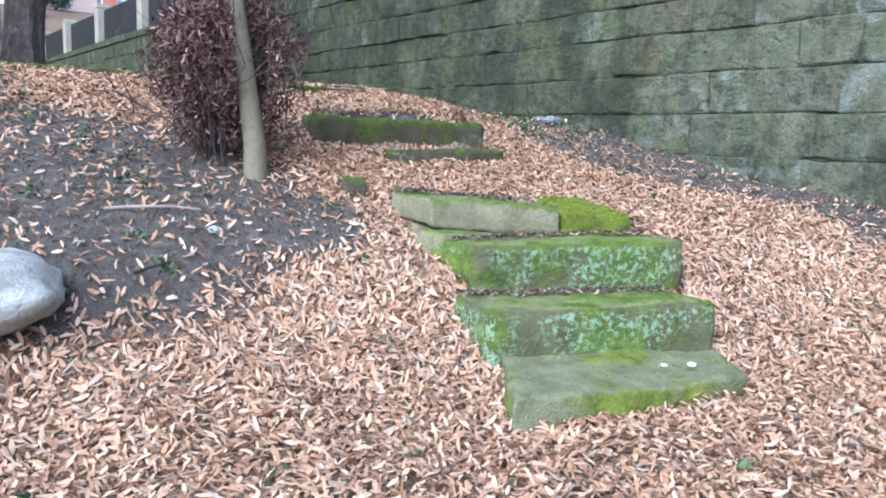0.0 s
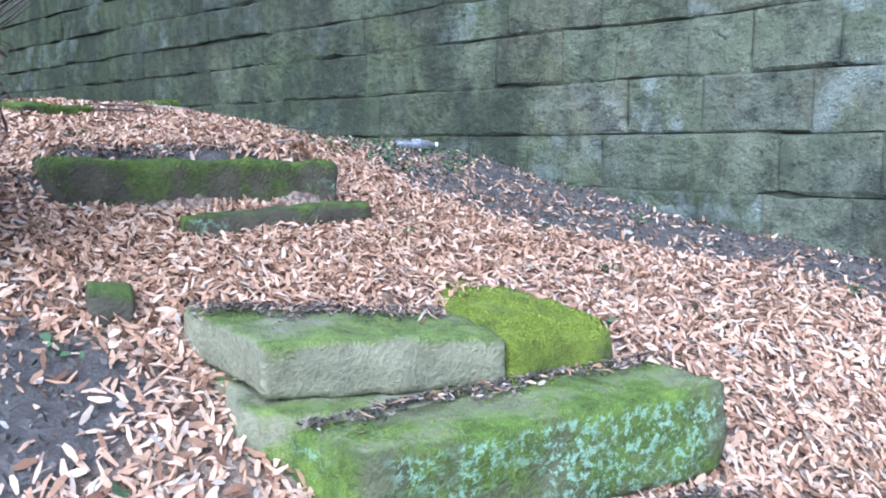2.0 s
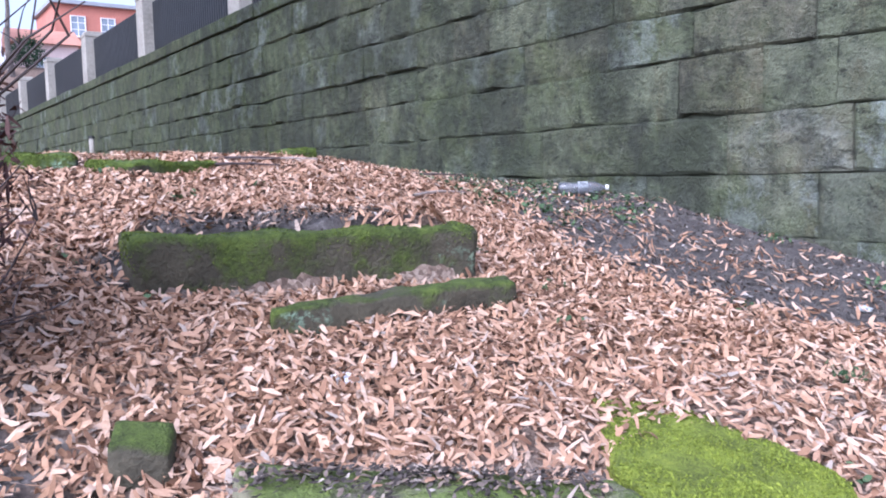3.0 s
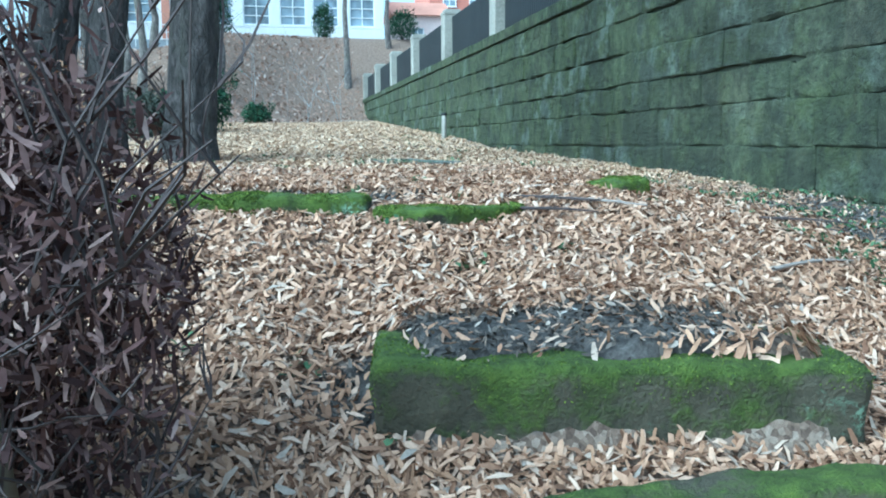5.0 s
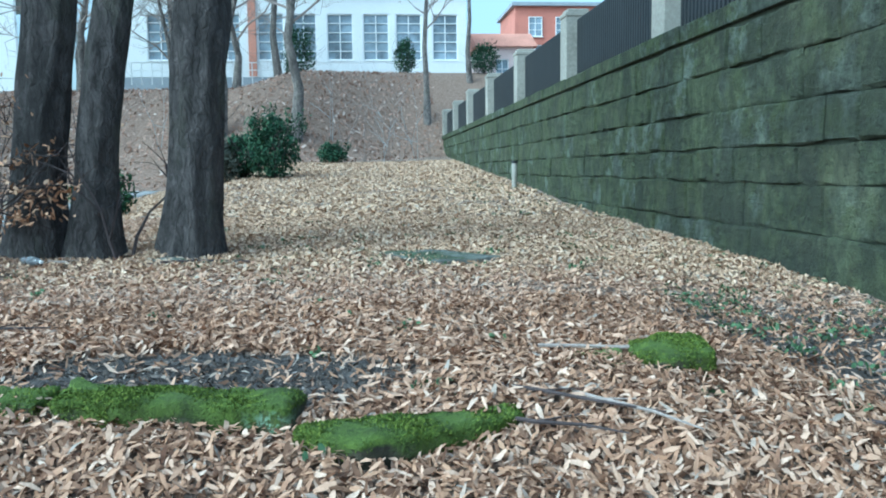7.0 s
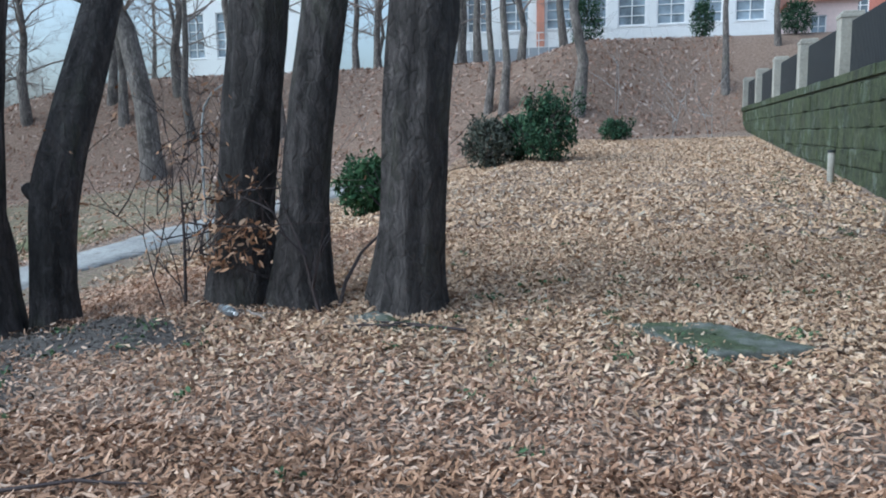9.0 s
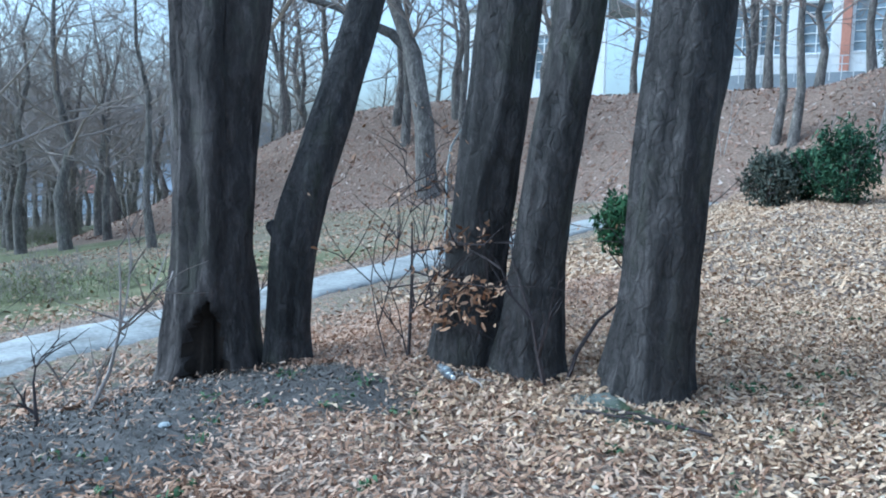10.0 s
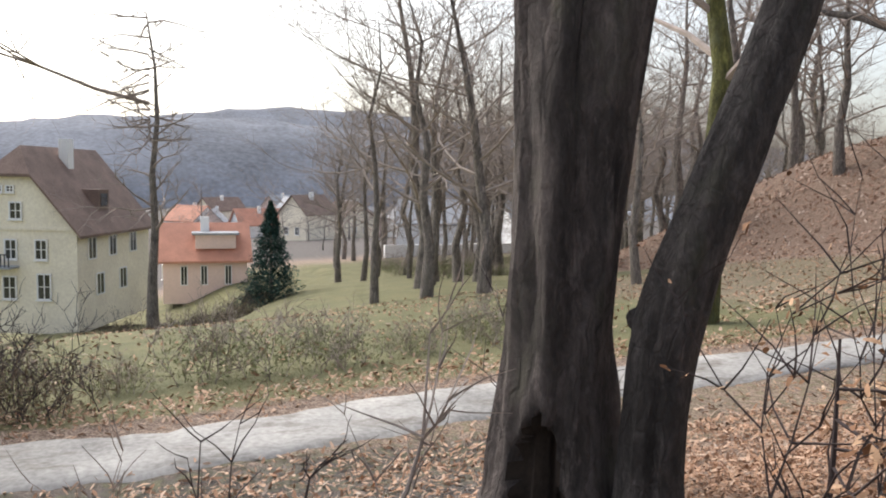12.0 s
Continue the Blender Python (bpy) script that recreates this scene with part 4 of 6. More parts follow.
def bare_tree(name, h, r, seed, label, mat, lean=0.0, depth=5, spread=0.9, crown_from=0.3):
    t = thing(name, (0, 0, 0), label, "tree", "bare park trees")
    rnd = random.Random(seed)
    pts = [(0, 0, -0.3)]
    for i in range(1, 7):
        k = i / 6
        pts.append((lean * h * k * k * 0.3 + rnd.gauss(0, 0.012) * h, rnd.gauss(0, 0.012) * h, h * 0.92 * k))
    vs, fs = [], []
    radii = [r * (1.25 if i == 0 else 1 - 0.88 * i / 6) for i in range(7)]
    tube(vs, fs, pts, radii, 9)
    mesh_part("trunk", vs, fs, mat, t, smooth=True)
    vs, fs = [], []
    n = 17
    for i in range(n):
        k = crown_from + (0.97 - crown_from) * (i + rnd.random()) / n
        a = min(5, int(k * 6))
        o = Vector(pts[a]).lerp(Vector(pts[a + 1]), k * 6 - a)
        q = i * 2.4 + rnd.random()
        d = Vector((math.cos(q), math.sin(q), rnd.uniform(0.35, 0.9))).normalized()
        limbs(vs, fs, o, d, h * 0.36 * spread * (1.2 - k * 0.7) * rnd.uniform(0.7, 1.25), max(0.02, r * 0.34 * (1.15 - k)), depth - 1, rnd, 3)
    mesh_part("crown", vs, fs, M_TWIG, t)
    return t


kinds = [bare_tree("tree", 14, 0.26, 11, "tall bare winter tree on the grass", M_BARK_FAR, 0.25),
         bare_tree("tree", 17, 0.24, 12, "slender bare winter tree among others", M_BARK_FAR, -0.2, spread=0.7, crown_from=0.4),
         bare_tree("tree", 12, 0.22, 13, "bare winter tree with a wide twiggy crown", M_BARK_FAR, 0.5, spread=1.15, crown_from=0.22),
         bare_tree("tree", 18, 0.34, 14, "stout bare tree with grey brown bark", M_BARK_FAR, 0.1, spread=0.8, crown_from=0.38)]
spots = [(-16.0, 41.5, 3, 0.9), (-23.7, 41.0, 1, 0.9), (-20.2, 41.1, 1, 0.9), (-6.6, 42.3, 1, 0.8), (-5.9, 42.1, 1, 0.9), (-2.75, 42.1, 3, 0.85), (3.4, 46.9, 1, 0.8), (6.0, 50.5, 1, 0.7),
         (-28.2, 40.0, 0, 0.9), (-25.0, 42.0, 1, 1.0), (-22.2, 43.4, 0, 1.0), (-45.7, 27.3, 0, 1.2), (-54.0, 35.0, 3, 0.9), (-29.5, 20.7, 0, 1.0), (-28.6, 22.7, 2, 1.15), (-30.4, 18.9, 1, 0.75), (-25.5, 27.5, 1, 0.8), (-33.5, 29.0, 2, 1.1), (-40.4, 25.0, 1, 1.1), (-41.0, 28.0, 0, 1.15), (-37.6, 23.4, 2, 1.25),
         (-60.0, 27.0, 1, 1.0), (-51.4, 33.6, 0, 1.0), (-58.0, 39.5, 3, 1.0), (-67.0, 30.2, 2, 1.0), (-47.0, 38.0, 1, 1.1), (-43.0, 44.0, 3, 1.0), (-36.0, 47.0, 0, 1.0), (-33.0, 42.0, 1, 1.0)]
rnd = random.Random(21)
for i in range(80):
    spots.append((rnd.uniform(-100, -34), rnd.uniform(31, 80), rnd.randrange(4), rnd.uniform(0.85, 1.25)))
for i in range(17):
    spots.append((rnd.uniform(-64, -31), rnd.uniform(24, 46), rnd.randrange(4), rnd.uniform(0.75, 1.15)))
for i in range(14):
    spots.append((rnd.uniform(-30, -4), rnd.uniform(47, 57), rnd.randrange(4), rnd.uniform(0.65, 0.95)))
for i in range(20):
    spots.append((rnd.uniform(-90, -50), rnd.uniform(48, 70), rnd.randrange(4), rnd.uniform(0.75, 1.1)))
used = set()
for x, y, k, s in spots:
    m = pose(x, y, ground_z(x, y), 0, 0, (x * 37 + y * 11) % 360) @ Matrix.Scale(s, 4)
    if k in used:
        copy_thing(kinds[k], m)
    else:
        kinds[k].matrix_world = m
        used.add(k)
bare = bare_tree("tree", 22, 0.36, 31, "tall thin spruce stripped bare by winter", M_BARK_FAR, 0.0, 4, 0.42, 0.3)
rnd = random.Random(33)
vs, fs = [], []
for i in range(30):
    z_, q = rnd.uniform(6.5, 20), rnd.random() * 6.28
    limbs(vs, fs, Vector((0, 0, z_)), Vector((math.cos(q), math.sin(q), rnd.uniform(-0.25, 0.1))).normalized(), rnd.uniform(2.0, 5.0), 0.07, 2, rnd, 4, 0.02)
limbs(vs, fs, Vector((0, 0, 14.6)), Vector((0.1, -1, 0.16)).normalized(), 13.0, 0.15, 3, rnd, 5)
mesh_part("lower_crown", vs, fs, M_TWIG, bare)
bare.matrix_world = pose(-56.0, 11.75, ground_z(-56.0, 11.75))
green = bare_tree("tree", 15, 0.27, 32, "tall trunk coloured green by moss", M_BARK_MOSS, 0.05)
green.matrix_world = pose(-12.3, 19.6, ground_z(-12.3, 19.6))

# gnarled tree at the bank foot with one thick limb
gn = thing("gnarled_tree", (0, 0, 0), "gnarled leaning tree with one thick side limb", "tree")
vs, fs = [], []
gz = ground_z(-20.57, 38.45)
tube(vs, fs, [(-20.5, 38.45, gz - 0.3), (-20.62, 38.45, gz + 0.9), (-20.78, 38.45, 4.5), (-21.5, 38.5, 7.6), (-22.9, 38.5, 10.6), (-24.5, 38.6, 13.3), (-25.5, 38.8, 15.5)], [0.62, 0.48, 0.44, 0.4, 0.3, 0.2, 0.05], 12)
mesh_part("trunk", vs, fs, M_BARK_FAR, gn, smooth=True)
vs, fs = [], []
tube(vs, fs, [(-21.5, 38.5, 7.6), (-22.6, 38.3, 8.6), (-24.05, 38.2, 9.2), (-25.7, 38.1, 10.0), (-27.9, 38.0, 10.6), (-29.2, 38.0, 11.8)], [0.26, 0.24, 0.2, 0.17, 0.12, 0.04], 9)
mesh_part("limb", vs, fs, M_BARK, gn, smooth=True)
vs, fs = [], []
rnd = random.Random(77)
for o in ((-22.9, 38.5, 10.6), (-24.5, 38.6, 13.3), (-25.7, 38.1, 10.0), (-27.9, 38.0, 10.6), (-21.5, 38.5, 8.4), (-24.05, 38.2, 9.2), (-23.6, 38.5, 11.8)):
    for k in range(3):
        limbs(vs, fs, Vector(o), Vector((rnd.gauss(0, 1), rnd.gauss(0, 1), 0.7)).normalized(), rnd.uniform(2, 4), 0.07, 3, rnd, 4)
mesh_part("crown", vs, fs, M_TWIG, gn)


# ---- shrubs, saplings and evergreens ----
def ball_points(n, centre, radii, rng_, shell=0.45):
    d = rng_.normal(size=(n, 3))
    d /= np.linalg.norm(d, axis=1)[:, None]
    k = shell + (1 - shell) * rng_.random(n) ** 0.6
    wob = 1 + 0.22 * np.sin(d[:, 0] * 5 + 1) * np.cos(d[:, 1] * 6 + d[:, 2] * 4)
    return np.array(centre) + d * (k * wob)[:, None] * np.array(radii)


def withered_shrub(x, y):
    z = ground_z(x, y)
    t = thing("shrub", (x, y, z), "dense withered shrub with purple brown leaves", "shrub")
    rnd = random.Random(3)
    vs, fs = [], []
    for i in range(30):
        q = rnd.random() * 6.28
        limbs(vs, fs, Vector((math.cos(q) * 0.12, math.sin(q) * 0.1, -0.05)), Vector((math.cos(q) * 0.34, math.sin(q) * 0.32, 1)).normalized(), rnd.uniform(0.5, 0.75), 0.007, 2, rnd, 3)
    for i in range(14):
        q = rnd.random() * 6.28
        limbs(vs, fs, Vector((math.cos(q) * 0.1, math.sin(q) * 0.1, 0.3)), Vector((math.cos(q) * 0.28, math.sin(q) * 0.28, 1)).normalized(), rnd.uniform(0.5, 0.7), 0.005, 1, rnd, 3)
    mesh_part("twigwork", vs, fs, M_TWIG_DARK, t)
    for i, (dx, dy, dz, ln) in enumerate(((0.85, -0.5, 0.85, 0.92), (0.8, -0.6, 0.6, 0.72), (0.7, -0.4, 1.0, 0.82), (0.4, -0.3, 1.0, 0.8), (0.6, -0.6, 0.95, 0.75))):
        vs, fs = [], []
        limbs(vs, fs, Vector((0.12, -0.06, 0.5)), Vector((dx, dy, dz)).normalized(), ln, 0.0065, 1, rnd, 4)
        mesh_part("bare_branch", vs, fs, M_TWIG_DARK, t)
    rg = np.random.default_rng(3)
    pts = ball_points(12000, (0.0, 0.0, 0.64), (0.48, 0.45, 0.55), rg, 0.35)
    keep = pts[:, 2] > 0.05 + 0.55 * np.maximum(0, np.hypot(pts[:, 0], pts[:, 1]) - 0.16)
    dx, dy = pts[:, 0] - 0.1, pts[:, 1] + 0.2
    keep &= ~((np.abs(dx * 0.93 - dy * 0.36) < 0.1) & (dx * 0.36 + dy * 0.93 < 0.04))
    leaves_mesh("foliage", pts[keep], 0.9, 0.05, 0.013, M_DEADLEAF, 4, t)
    pts = ball_points(700, (0.0, 0.05, 1.35), (0.42, 0.4, 0.6), rg, 0.2)
    dx, dy = pts[:, 0] - 0.02, pts[:, 1] + 0.15
    pts = pts[~((np.abs(dx * 0.93 - dy * 0.36) < 0.12) & (dx * 0.36 + dy * 0.93 < 0.04))]
    leaves_mesh("upper_foliage", pts, 0.9, 0.05, 0.013, M_DEADLEAF, 5, t)


withered_shrub(-0.91, 6.12)
vs, fs = [], []
tube(vs, fs, [(-0.79, 5.9, 0.6), (-0.795, 5.9, 1.0), (-0.835, 5.92, 1.35), (-0.88, 5.95, 1.7), (-0.93, 6.0, 2.15), (-0.97, 6.03, 2.7), (-0.97, 6.06, 3.4)], [0.085, 0.072, 0.064, 0.064, 0.06, 0.055, 0.05], 14)
young = thing("young_tree", (0, 0, 0), "smooth olive grey young trunk standing in the shrub", "tree")
mesh_part("trunk", vs, fs, plain("smooth_olive_bark", (0.2, 0.175, 0.13), 0.9, grain=30, spread=0.35), young, smooth=True)
vs, fs = [], []
limbs(vs, fs, Vector((-0.97, 6.06, 3.35)), Vector((0.3, 0.1, 1)), 1.4, 0.04, 3, random.Random(8), 3)
mesh_part("crown", vs, fs, M_TWIG, young)


def sapling(name, x, y, h, seed, label, mat, spread=0.5, stems=1, leafy=0, r=0.012, forks=2):
    t = thing(name, (x, y, ground_z(x, y) - 0.03), label, "sapling", "thin saplings by the trees")
    rnd = random.Random(seed)
    vs, fs = [], []
    for i in range(stems):
        q = rnd.random() * 6.28
        d = Vector((math.cos(q) * spread * 0.35, math.sin(q) * spread * 0.35, 1)).normalized()
        limbs(vs, fs, Vector((math.cos(q) * 0.04 * stems, math.sin(q) * 0.04 * stems, 0)), d, h * rnd.uniform(0.75, 1.1), r, forks, rnd, 4)
    mesh_part("twigwork", vs, fs, mat, t)
    if leafy:
        rg = np.random.default_rng(seed)
        pts = np.array([tuple(v) for v in vs])
        pts = pts[pts[:, 2] > h * 0.35]
        pick = pts[rg.integers(0, len(pts), leafy)]
        leaves_mesh("foliage", pick + rg.normal(0, 0.02, (leafy, 3)), 0.6, 0.05, 0.02, M_BEECH, seed, t)
    return t


sapling("sapling", -4.2, 10.95, 1.35, 41, "thin bare sapling growing at the slope edge", M_TWIG, 0.3, 1, r=0.016)
sapling("sapling", -4.05, 10.55, 0.5, 42, "short broken sapling stem in dark soil", M_TWIG_DARK, 0.2, 1, r=0.016)
sapling("sapling", -3.95, 9.95, 0.75, 43, "thin bare sapling with arching twigs", M_TWIG_DARK, 0.5, 1, r=0.009, forks=1)
sapling("sapling", -4.7, 10.2, 0.7, 44, "low bare sapling with arching twigs", M_TWIG_DARK, 0.9, 2, r=0.008, forks=1)
sapling("sapling", -4.6, 11.1, 0.7, 45, "cluster of thin bare shoots on the slope", M_TWIG, 0.7, 3, r=0.007, forks=1)
sapling("sapling", -5.4, 9.6, 0.6, 46, "cluster of thin bare shoots on the slope", M_TWIG, 0.8, 3, r=0.006, forks=1)
sapling("sapling", -5.2, 12.8, 0.9, 47, "bare bush of thin shoots beyond the trunks", M_TWIG_DARK, 0.7, 4, r=0.008)
sapling("sapling", -2.8, 13.6, 1.2, 48, "bare bush with a few dry leaves", M_TWIG, 0.7, 3, 170, r=0.006)
sapling("sapling", -2.78, 12.5, 1.15, 49, "upright shoots with a few curled brown leaves", M_TWIG_DARK, 0.4, 5, 150, r=0.006)
sapling("sapling", -3.3, 14.2, 1.3, 50, "bare bush of thin shoots beyond the trunks", M_TWIG_DARK, 0.8, 3, 90, r=0.006)

bent = thing("bent_stem", (-3.45, 14.0, ground_z(-3.45, 14.0)), "thin pale dead stem bent over at its tip", "sapling")
vs, fs = [], []
tube(vs, fs, [(0.02, 0, -0.05), (0.0, 0, 0.8), (0.0, 0, 1.35), (0.04, 0.0, 1.58), (0.12, 0.02, 1.72), (0.24, 0.04, 1.8)], [0.012, 0.011, 0.011, 0.01, 0.008, 0.005], 7)
mesh_part("stalk", vs, fs, M_PALE, bent, smooth=True)

# beech branch with dry leaves before the twin tree
bt = thing("beech_shoot", (-2.7, 12.42, ground_z(-2.7, 12.42)), "young beech shoot holding curled copper leaves", "sapling")
rnd = random.Random(61)
vs, fs = [], []
rg = np.random.default_rng(61)
lp = []
for dx, dy, z0, dz, ln in ((1, -0.28, 0.5, 0.12, 0.8), (1, -0.4, 0.42, 0.02, 0.85), (0.9, -0.1, 0.75, 0.25, 0.6), (1, -0.45, 0.62, -0.02, 0.95), (0.8, -0.6, 0.35, 0.1, 0.6)):
    p, d = Vector((0.02, 0, z0)), Vector((dx, dy, dz)).normalized()
    limbs(vs, fs, p, d, ln, 0.009, 1, rnd, 4)
    for k in range(46):
        s_ = rnd.uniform(0.3, 1.05) * ln
        lp.append(tuple(p + d * s_ + Vector((rnd.gauss(0, 0.05), rnd.gauss(0, 0.05), rnd.gauss(-0.01, 0.045)))))
tube(vs, fs, [(0, 0, -0.05), (0.02, 0, 0.5), (0.0, 0.02, 0.95)], [0.014, 0.012, 0.006], 5)
mesh_part("twigwork", vs, fs, M_TWIG_DARK, bt)
leaves_mesh("foliage", np.array(lp), 0.6, 0.07, 0.025, M_BEECH, 62, bt, 0.3)


def evergreen(x, y, w, h, n, label, size=0.13, mat=None):
    t = thing("evergreen_bush", (x, y, ground_z(x, y)), label, "bush", "evergreen bushes")
    rnd = random.Random(int(x * 31 + y))
    vs, fs = [], []
    for i in range(14):
        limbs(vs, fs, Vector((0, 0, 0)), Vector((rnd.gauss(0, 0.5), rnd.gauss(0, 0.5), 1)).normalized(), h * 0.8, 0.02, 1, rnd, 3)
    mesh_part("twigwork", vs, fs, M_TWIG_DARK, t)
    rg = np.random.default_rng(int(abs(x) * 31 + y))
    pts = ball_points(n, (0, 0, h * 0.48), (w / 2, w / 2, h * 0.52), rg, 0.35)
    tips = rg.normal(size=(9, 3))
    pts = np.concatenate([pts] + [np.array((a[0] * w * 0.22, a[1] * w * 0.22, h * (0.8 + 0.1 * abs(a[2])))) + rg.normal(0, 1, (n // 40, 3)) * (w * 0.06, w * 0.06, h * 0.1) for a in tips])
    leaves_mesh("foliage", pts[pts[:, 2] > 0.02], 0.8, size, size * 0.4, mat or M_GREEN, 3, t)


evergreen(-2.3, 29.6, 1.55, 1.75, 3000, "dark evergreen bush with upright shoots")
evergreen(-4.0, 29.8, 1.5, 1.35, 2200, "dull evergreen bush beside the footpath", mat=litter("dull_olive_leaf", [(0.0, (0.05, 0.06, 0.05)), (1.0, (0.14, 0.15, 0.12))]))
evergreen(-3.3, 30.4, 1.3, 1.25, 1800, "dark evergreen bush between two others")
evergreen(-1.0, 38.6, 1.2, 0.75, 1200, "low evergreen bush at the bank foot")
evergreen(-4.5, 21.2, 1.1, 1.0, 1600, "low evergreen bush behind the trees", mat=litter("fresh_evergreen_leaf", [(0.0, (0.025, 0.065, 0.03)), (1.0, (0.07, 0.14, 0.06))]))
evergreen(7.0, 52.0, 1.8, 1.6, 1200, "clipped dark bush on the bank top", 0.16)
evergreen(2.6, 53.5, 1.3, 1.9, 1200, "narrow dark conifer bush on the bank top", 0.16)
evergreen(-3.4, 53.5, 1.9, 3.0, 1800, "tall dark conifer bush on the bank top", 0.16)

# pale suckers standing on the bank
G = "thin shoots on the bank"
for i, (x, y, h) in enumerate(((1.0, 39.4, 2.2), (1.8, 39.2, 2.6), (0.2, 40.5, 3.2), (2.4, 40.0, 2.4), (-0.6, 41.6, 2.8), (1.4, 42.0, 4.0), (-1.2, 43.0, 3.2), (2.9, 39.4, 2.0), (-4.4, 41.0, 3.0), (-8.4, 41.5, 3.4), (-11.5, 40.5, 3.4), (-14.6, 41.2, 3.0))):
    s_ = sapling("sapling", x, y, h, 70 + i, "pale thin shoots standing on the bank", M_PALE if i % 3 == 0 else M_TWIG, 0.25, 2, r=0.012, forks=1)
    s_["group"] = G


def brush(at, seed, mat=None, label="loose brush of pale green winter twigs"):
    t = thing("brush", at, label, "shrub", "brush along the footpath")
    rnd = random.Random(seed)
    vs, fs = [], []
    for i in range(18):
        q = rnd.random() * 6.28
        o = Vector((rnd.gauss(0, 0.45), rnd.gauss(0, 0.45), -0.05))
        limbs(vs, fs, o, Vector((math.cos(q) * 0.4, math.sin(q) * 0.4, 1)).normalized(), rnd.uniform(0.45, 0.85), 0.008, 3, rnd, 3, sides=4)
    mesh_part("twigwork", vs, fs, M_TWIG_DARK if mat else M_TWIG, t)
    rg = np.random.default_rng(seed)
    pts = ball_points(2000, (0, 0, 0.34), (1.05, 1.05, 0.4), rg, 0.15)
    leaves_mesh("foliage", pts[pts[:, 2] > 0], 0.9, 0.075, 0.014, mat or M_BRUSH, seed, t)
    return t


B1, B2 = brush((-10.2, 8.4, ground_z(-10.2, 8.4)), 81), brush((-10.9, 11.0, ground_z(-10.9, 11.0)), 82)
M_BROWNBRUSH = litter("brown_winter_brush", [(0.0, (0.1, 0.07, 0.05)), (0.6, (0.2, 0.15, 0.105)), (1.0, (0.24, 0.24, 0.13))])
B1.scale = (0.72, 0.72, 0.72)
B3 = brush((-9.1, 8.7, ground_z(-9.1, 8.7)), 83, M_BROWNBRUSH, "dense brown bush of bare winter twigs")
for i, (x, y, s_) in enumerate(((-10.6, 6.6, 0.7), (-10.4, 9.7, 0.68), (-11.0, 12.4, 0.8), (-11.5, 13.8, 0.8), (-12.1, 15.4, 0.85), (-12.6, 17.0, 0.8), (-10.8, 4.8, 1.0), (-13.4, 15.4, 0.8))):
    copy_thing(B1 if i % 2 else B2, pose(x, y, ground_z(x, y), 0, 0, i * 67) @ Matrix.Scale(s_, 4))
for i, (x, y, s_) in enumerate(((-9.4, 7.6, 1.0), (-9.2, 6.3, 1.1), (-44, 11.0, 1.5), (-46, 13.2, 1.6), (-47, 14.8, 1.5), (-42, 9.0, 1.5), (-49, 16.6, 1.5), (-41, 7.2, 1.5), (-51, 18.0, 1.3), (-53, 10.0, 1.6), (-52, 12.5, 1.6), (-50, 7.8, 1.5), (-55, 14.8, 1.5), (-57, 17.0, 1.5))):
    copy_thing(B3, pose(x, y, ground_z(x, y), 0, 0, i * 71) @ Matrix.Scale(s_, 4))

# spruce on the lawn
sx, sy = -51.0, 18.5
sp = thing("spruce", (sx, sy, ground_z(sx, sy)), "small blue green spruce standing on the lawn", "tree")
vs, fs = [], []
tube(vs, fs, [(0, 0, -0.2), (0, 0, 2.4), (0, 0, 4.5)], [0.1, 0.06, 0.01], 7)
mesh_part("trunk", vs, fs, M_BARK_FAR, sp)
sp.scale = (1.42, 1.42, 1.42)
rg = np.random.default_rng(9)
zz = rg.random(9000) ** 1.35 * 4.2 + 0.15
tier = 0.72 + 0.28 * np.abs(np.sin(zz * 5.2))
q = rg.random(9000) * 6.283
arm = 0.8 + 0.2 * np.sin(q * 7 + np.floor(zz * 1.65) * 2.1)
rr = (4.6 - zz) / 4.6 * 1.9 * tier * arm * (0.3 + 0.7 * rg.random(9000) ** 0.5)
leaves_mesh("crown", 1.0 * np.stack([np.cos(q) * rr, np.sin(q) * rr, zz - rr * 0.18], 1), 0.5, 0.16, 0.05, M_NEEDLE, 9, sp)


# ---- buildings ----
def window(parent, x0, x1, z0, z1, y, rows=4, cols=2, deep=0.12, glass_mat=None, frame_w=0.07):
    """A framed window set before a recessed pane; x runs along the facade, y is its face."""
    w = boxed("window", (x0, y + deep - 0.02, z0), (x1, y + deep, z1), glass_mat or M_GLASS, parent)
    bm = bmesh.new()
    for a in (x0, x1 - frame_w):
        box(bm, (a, y - 0.02, z0), (a + frame_w, y + deep - 0.02, z1))
    for a in (z0, z1 - frame_w):
        box(bm, (x0 + frame_w, y - 0.015, a), (x1 - frame_w, y + deep - 0.02, a + frame_w))
    part("frame", bm, M_FRAME, w)
    bm = bmesh.new()
    for i in range(1, cols):
        a = x0 + (x1 - x0) * i / cols
        box(bm, (a - 0.03, y + 0.02, z0 + frame_w), (a + 0.03, y + deep - 0.025, z1 - frame_w))
    for i in range(1, rows):
        a = z0 + (z1 - z0) * i / rows
        box(bm, (x0 + frame_w, y + 0.03, a - 0.025), (x1 - frame_w, y + deep - 0.03, a + 0.025))
    if len(bm.verts):
        part("lattice", bm, M_FRAME, w)
    else:
        bm.free()
    boxed("sill", (x0 - 0.06, y - 0.12, z0 - 0.07), (x1 + 0.06, y + 0.02, z0 - 0.005), M_FRAME, w)
    return w


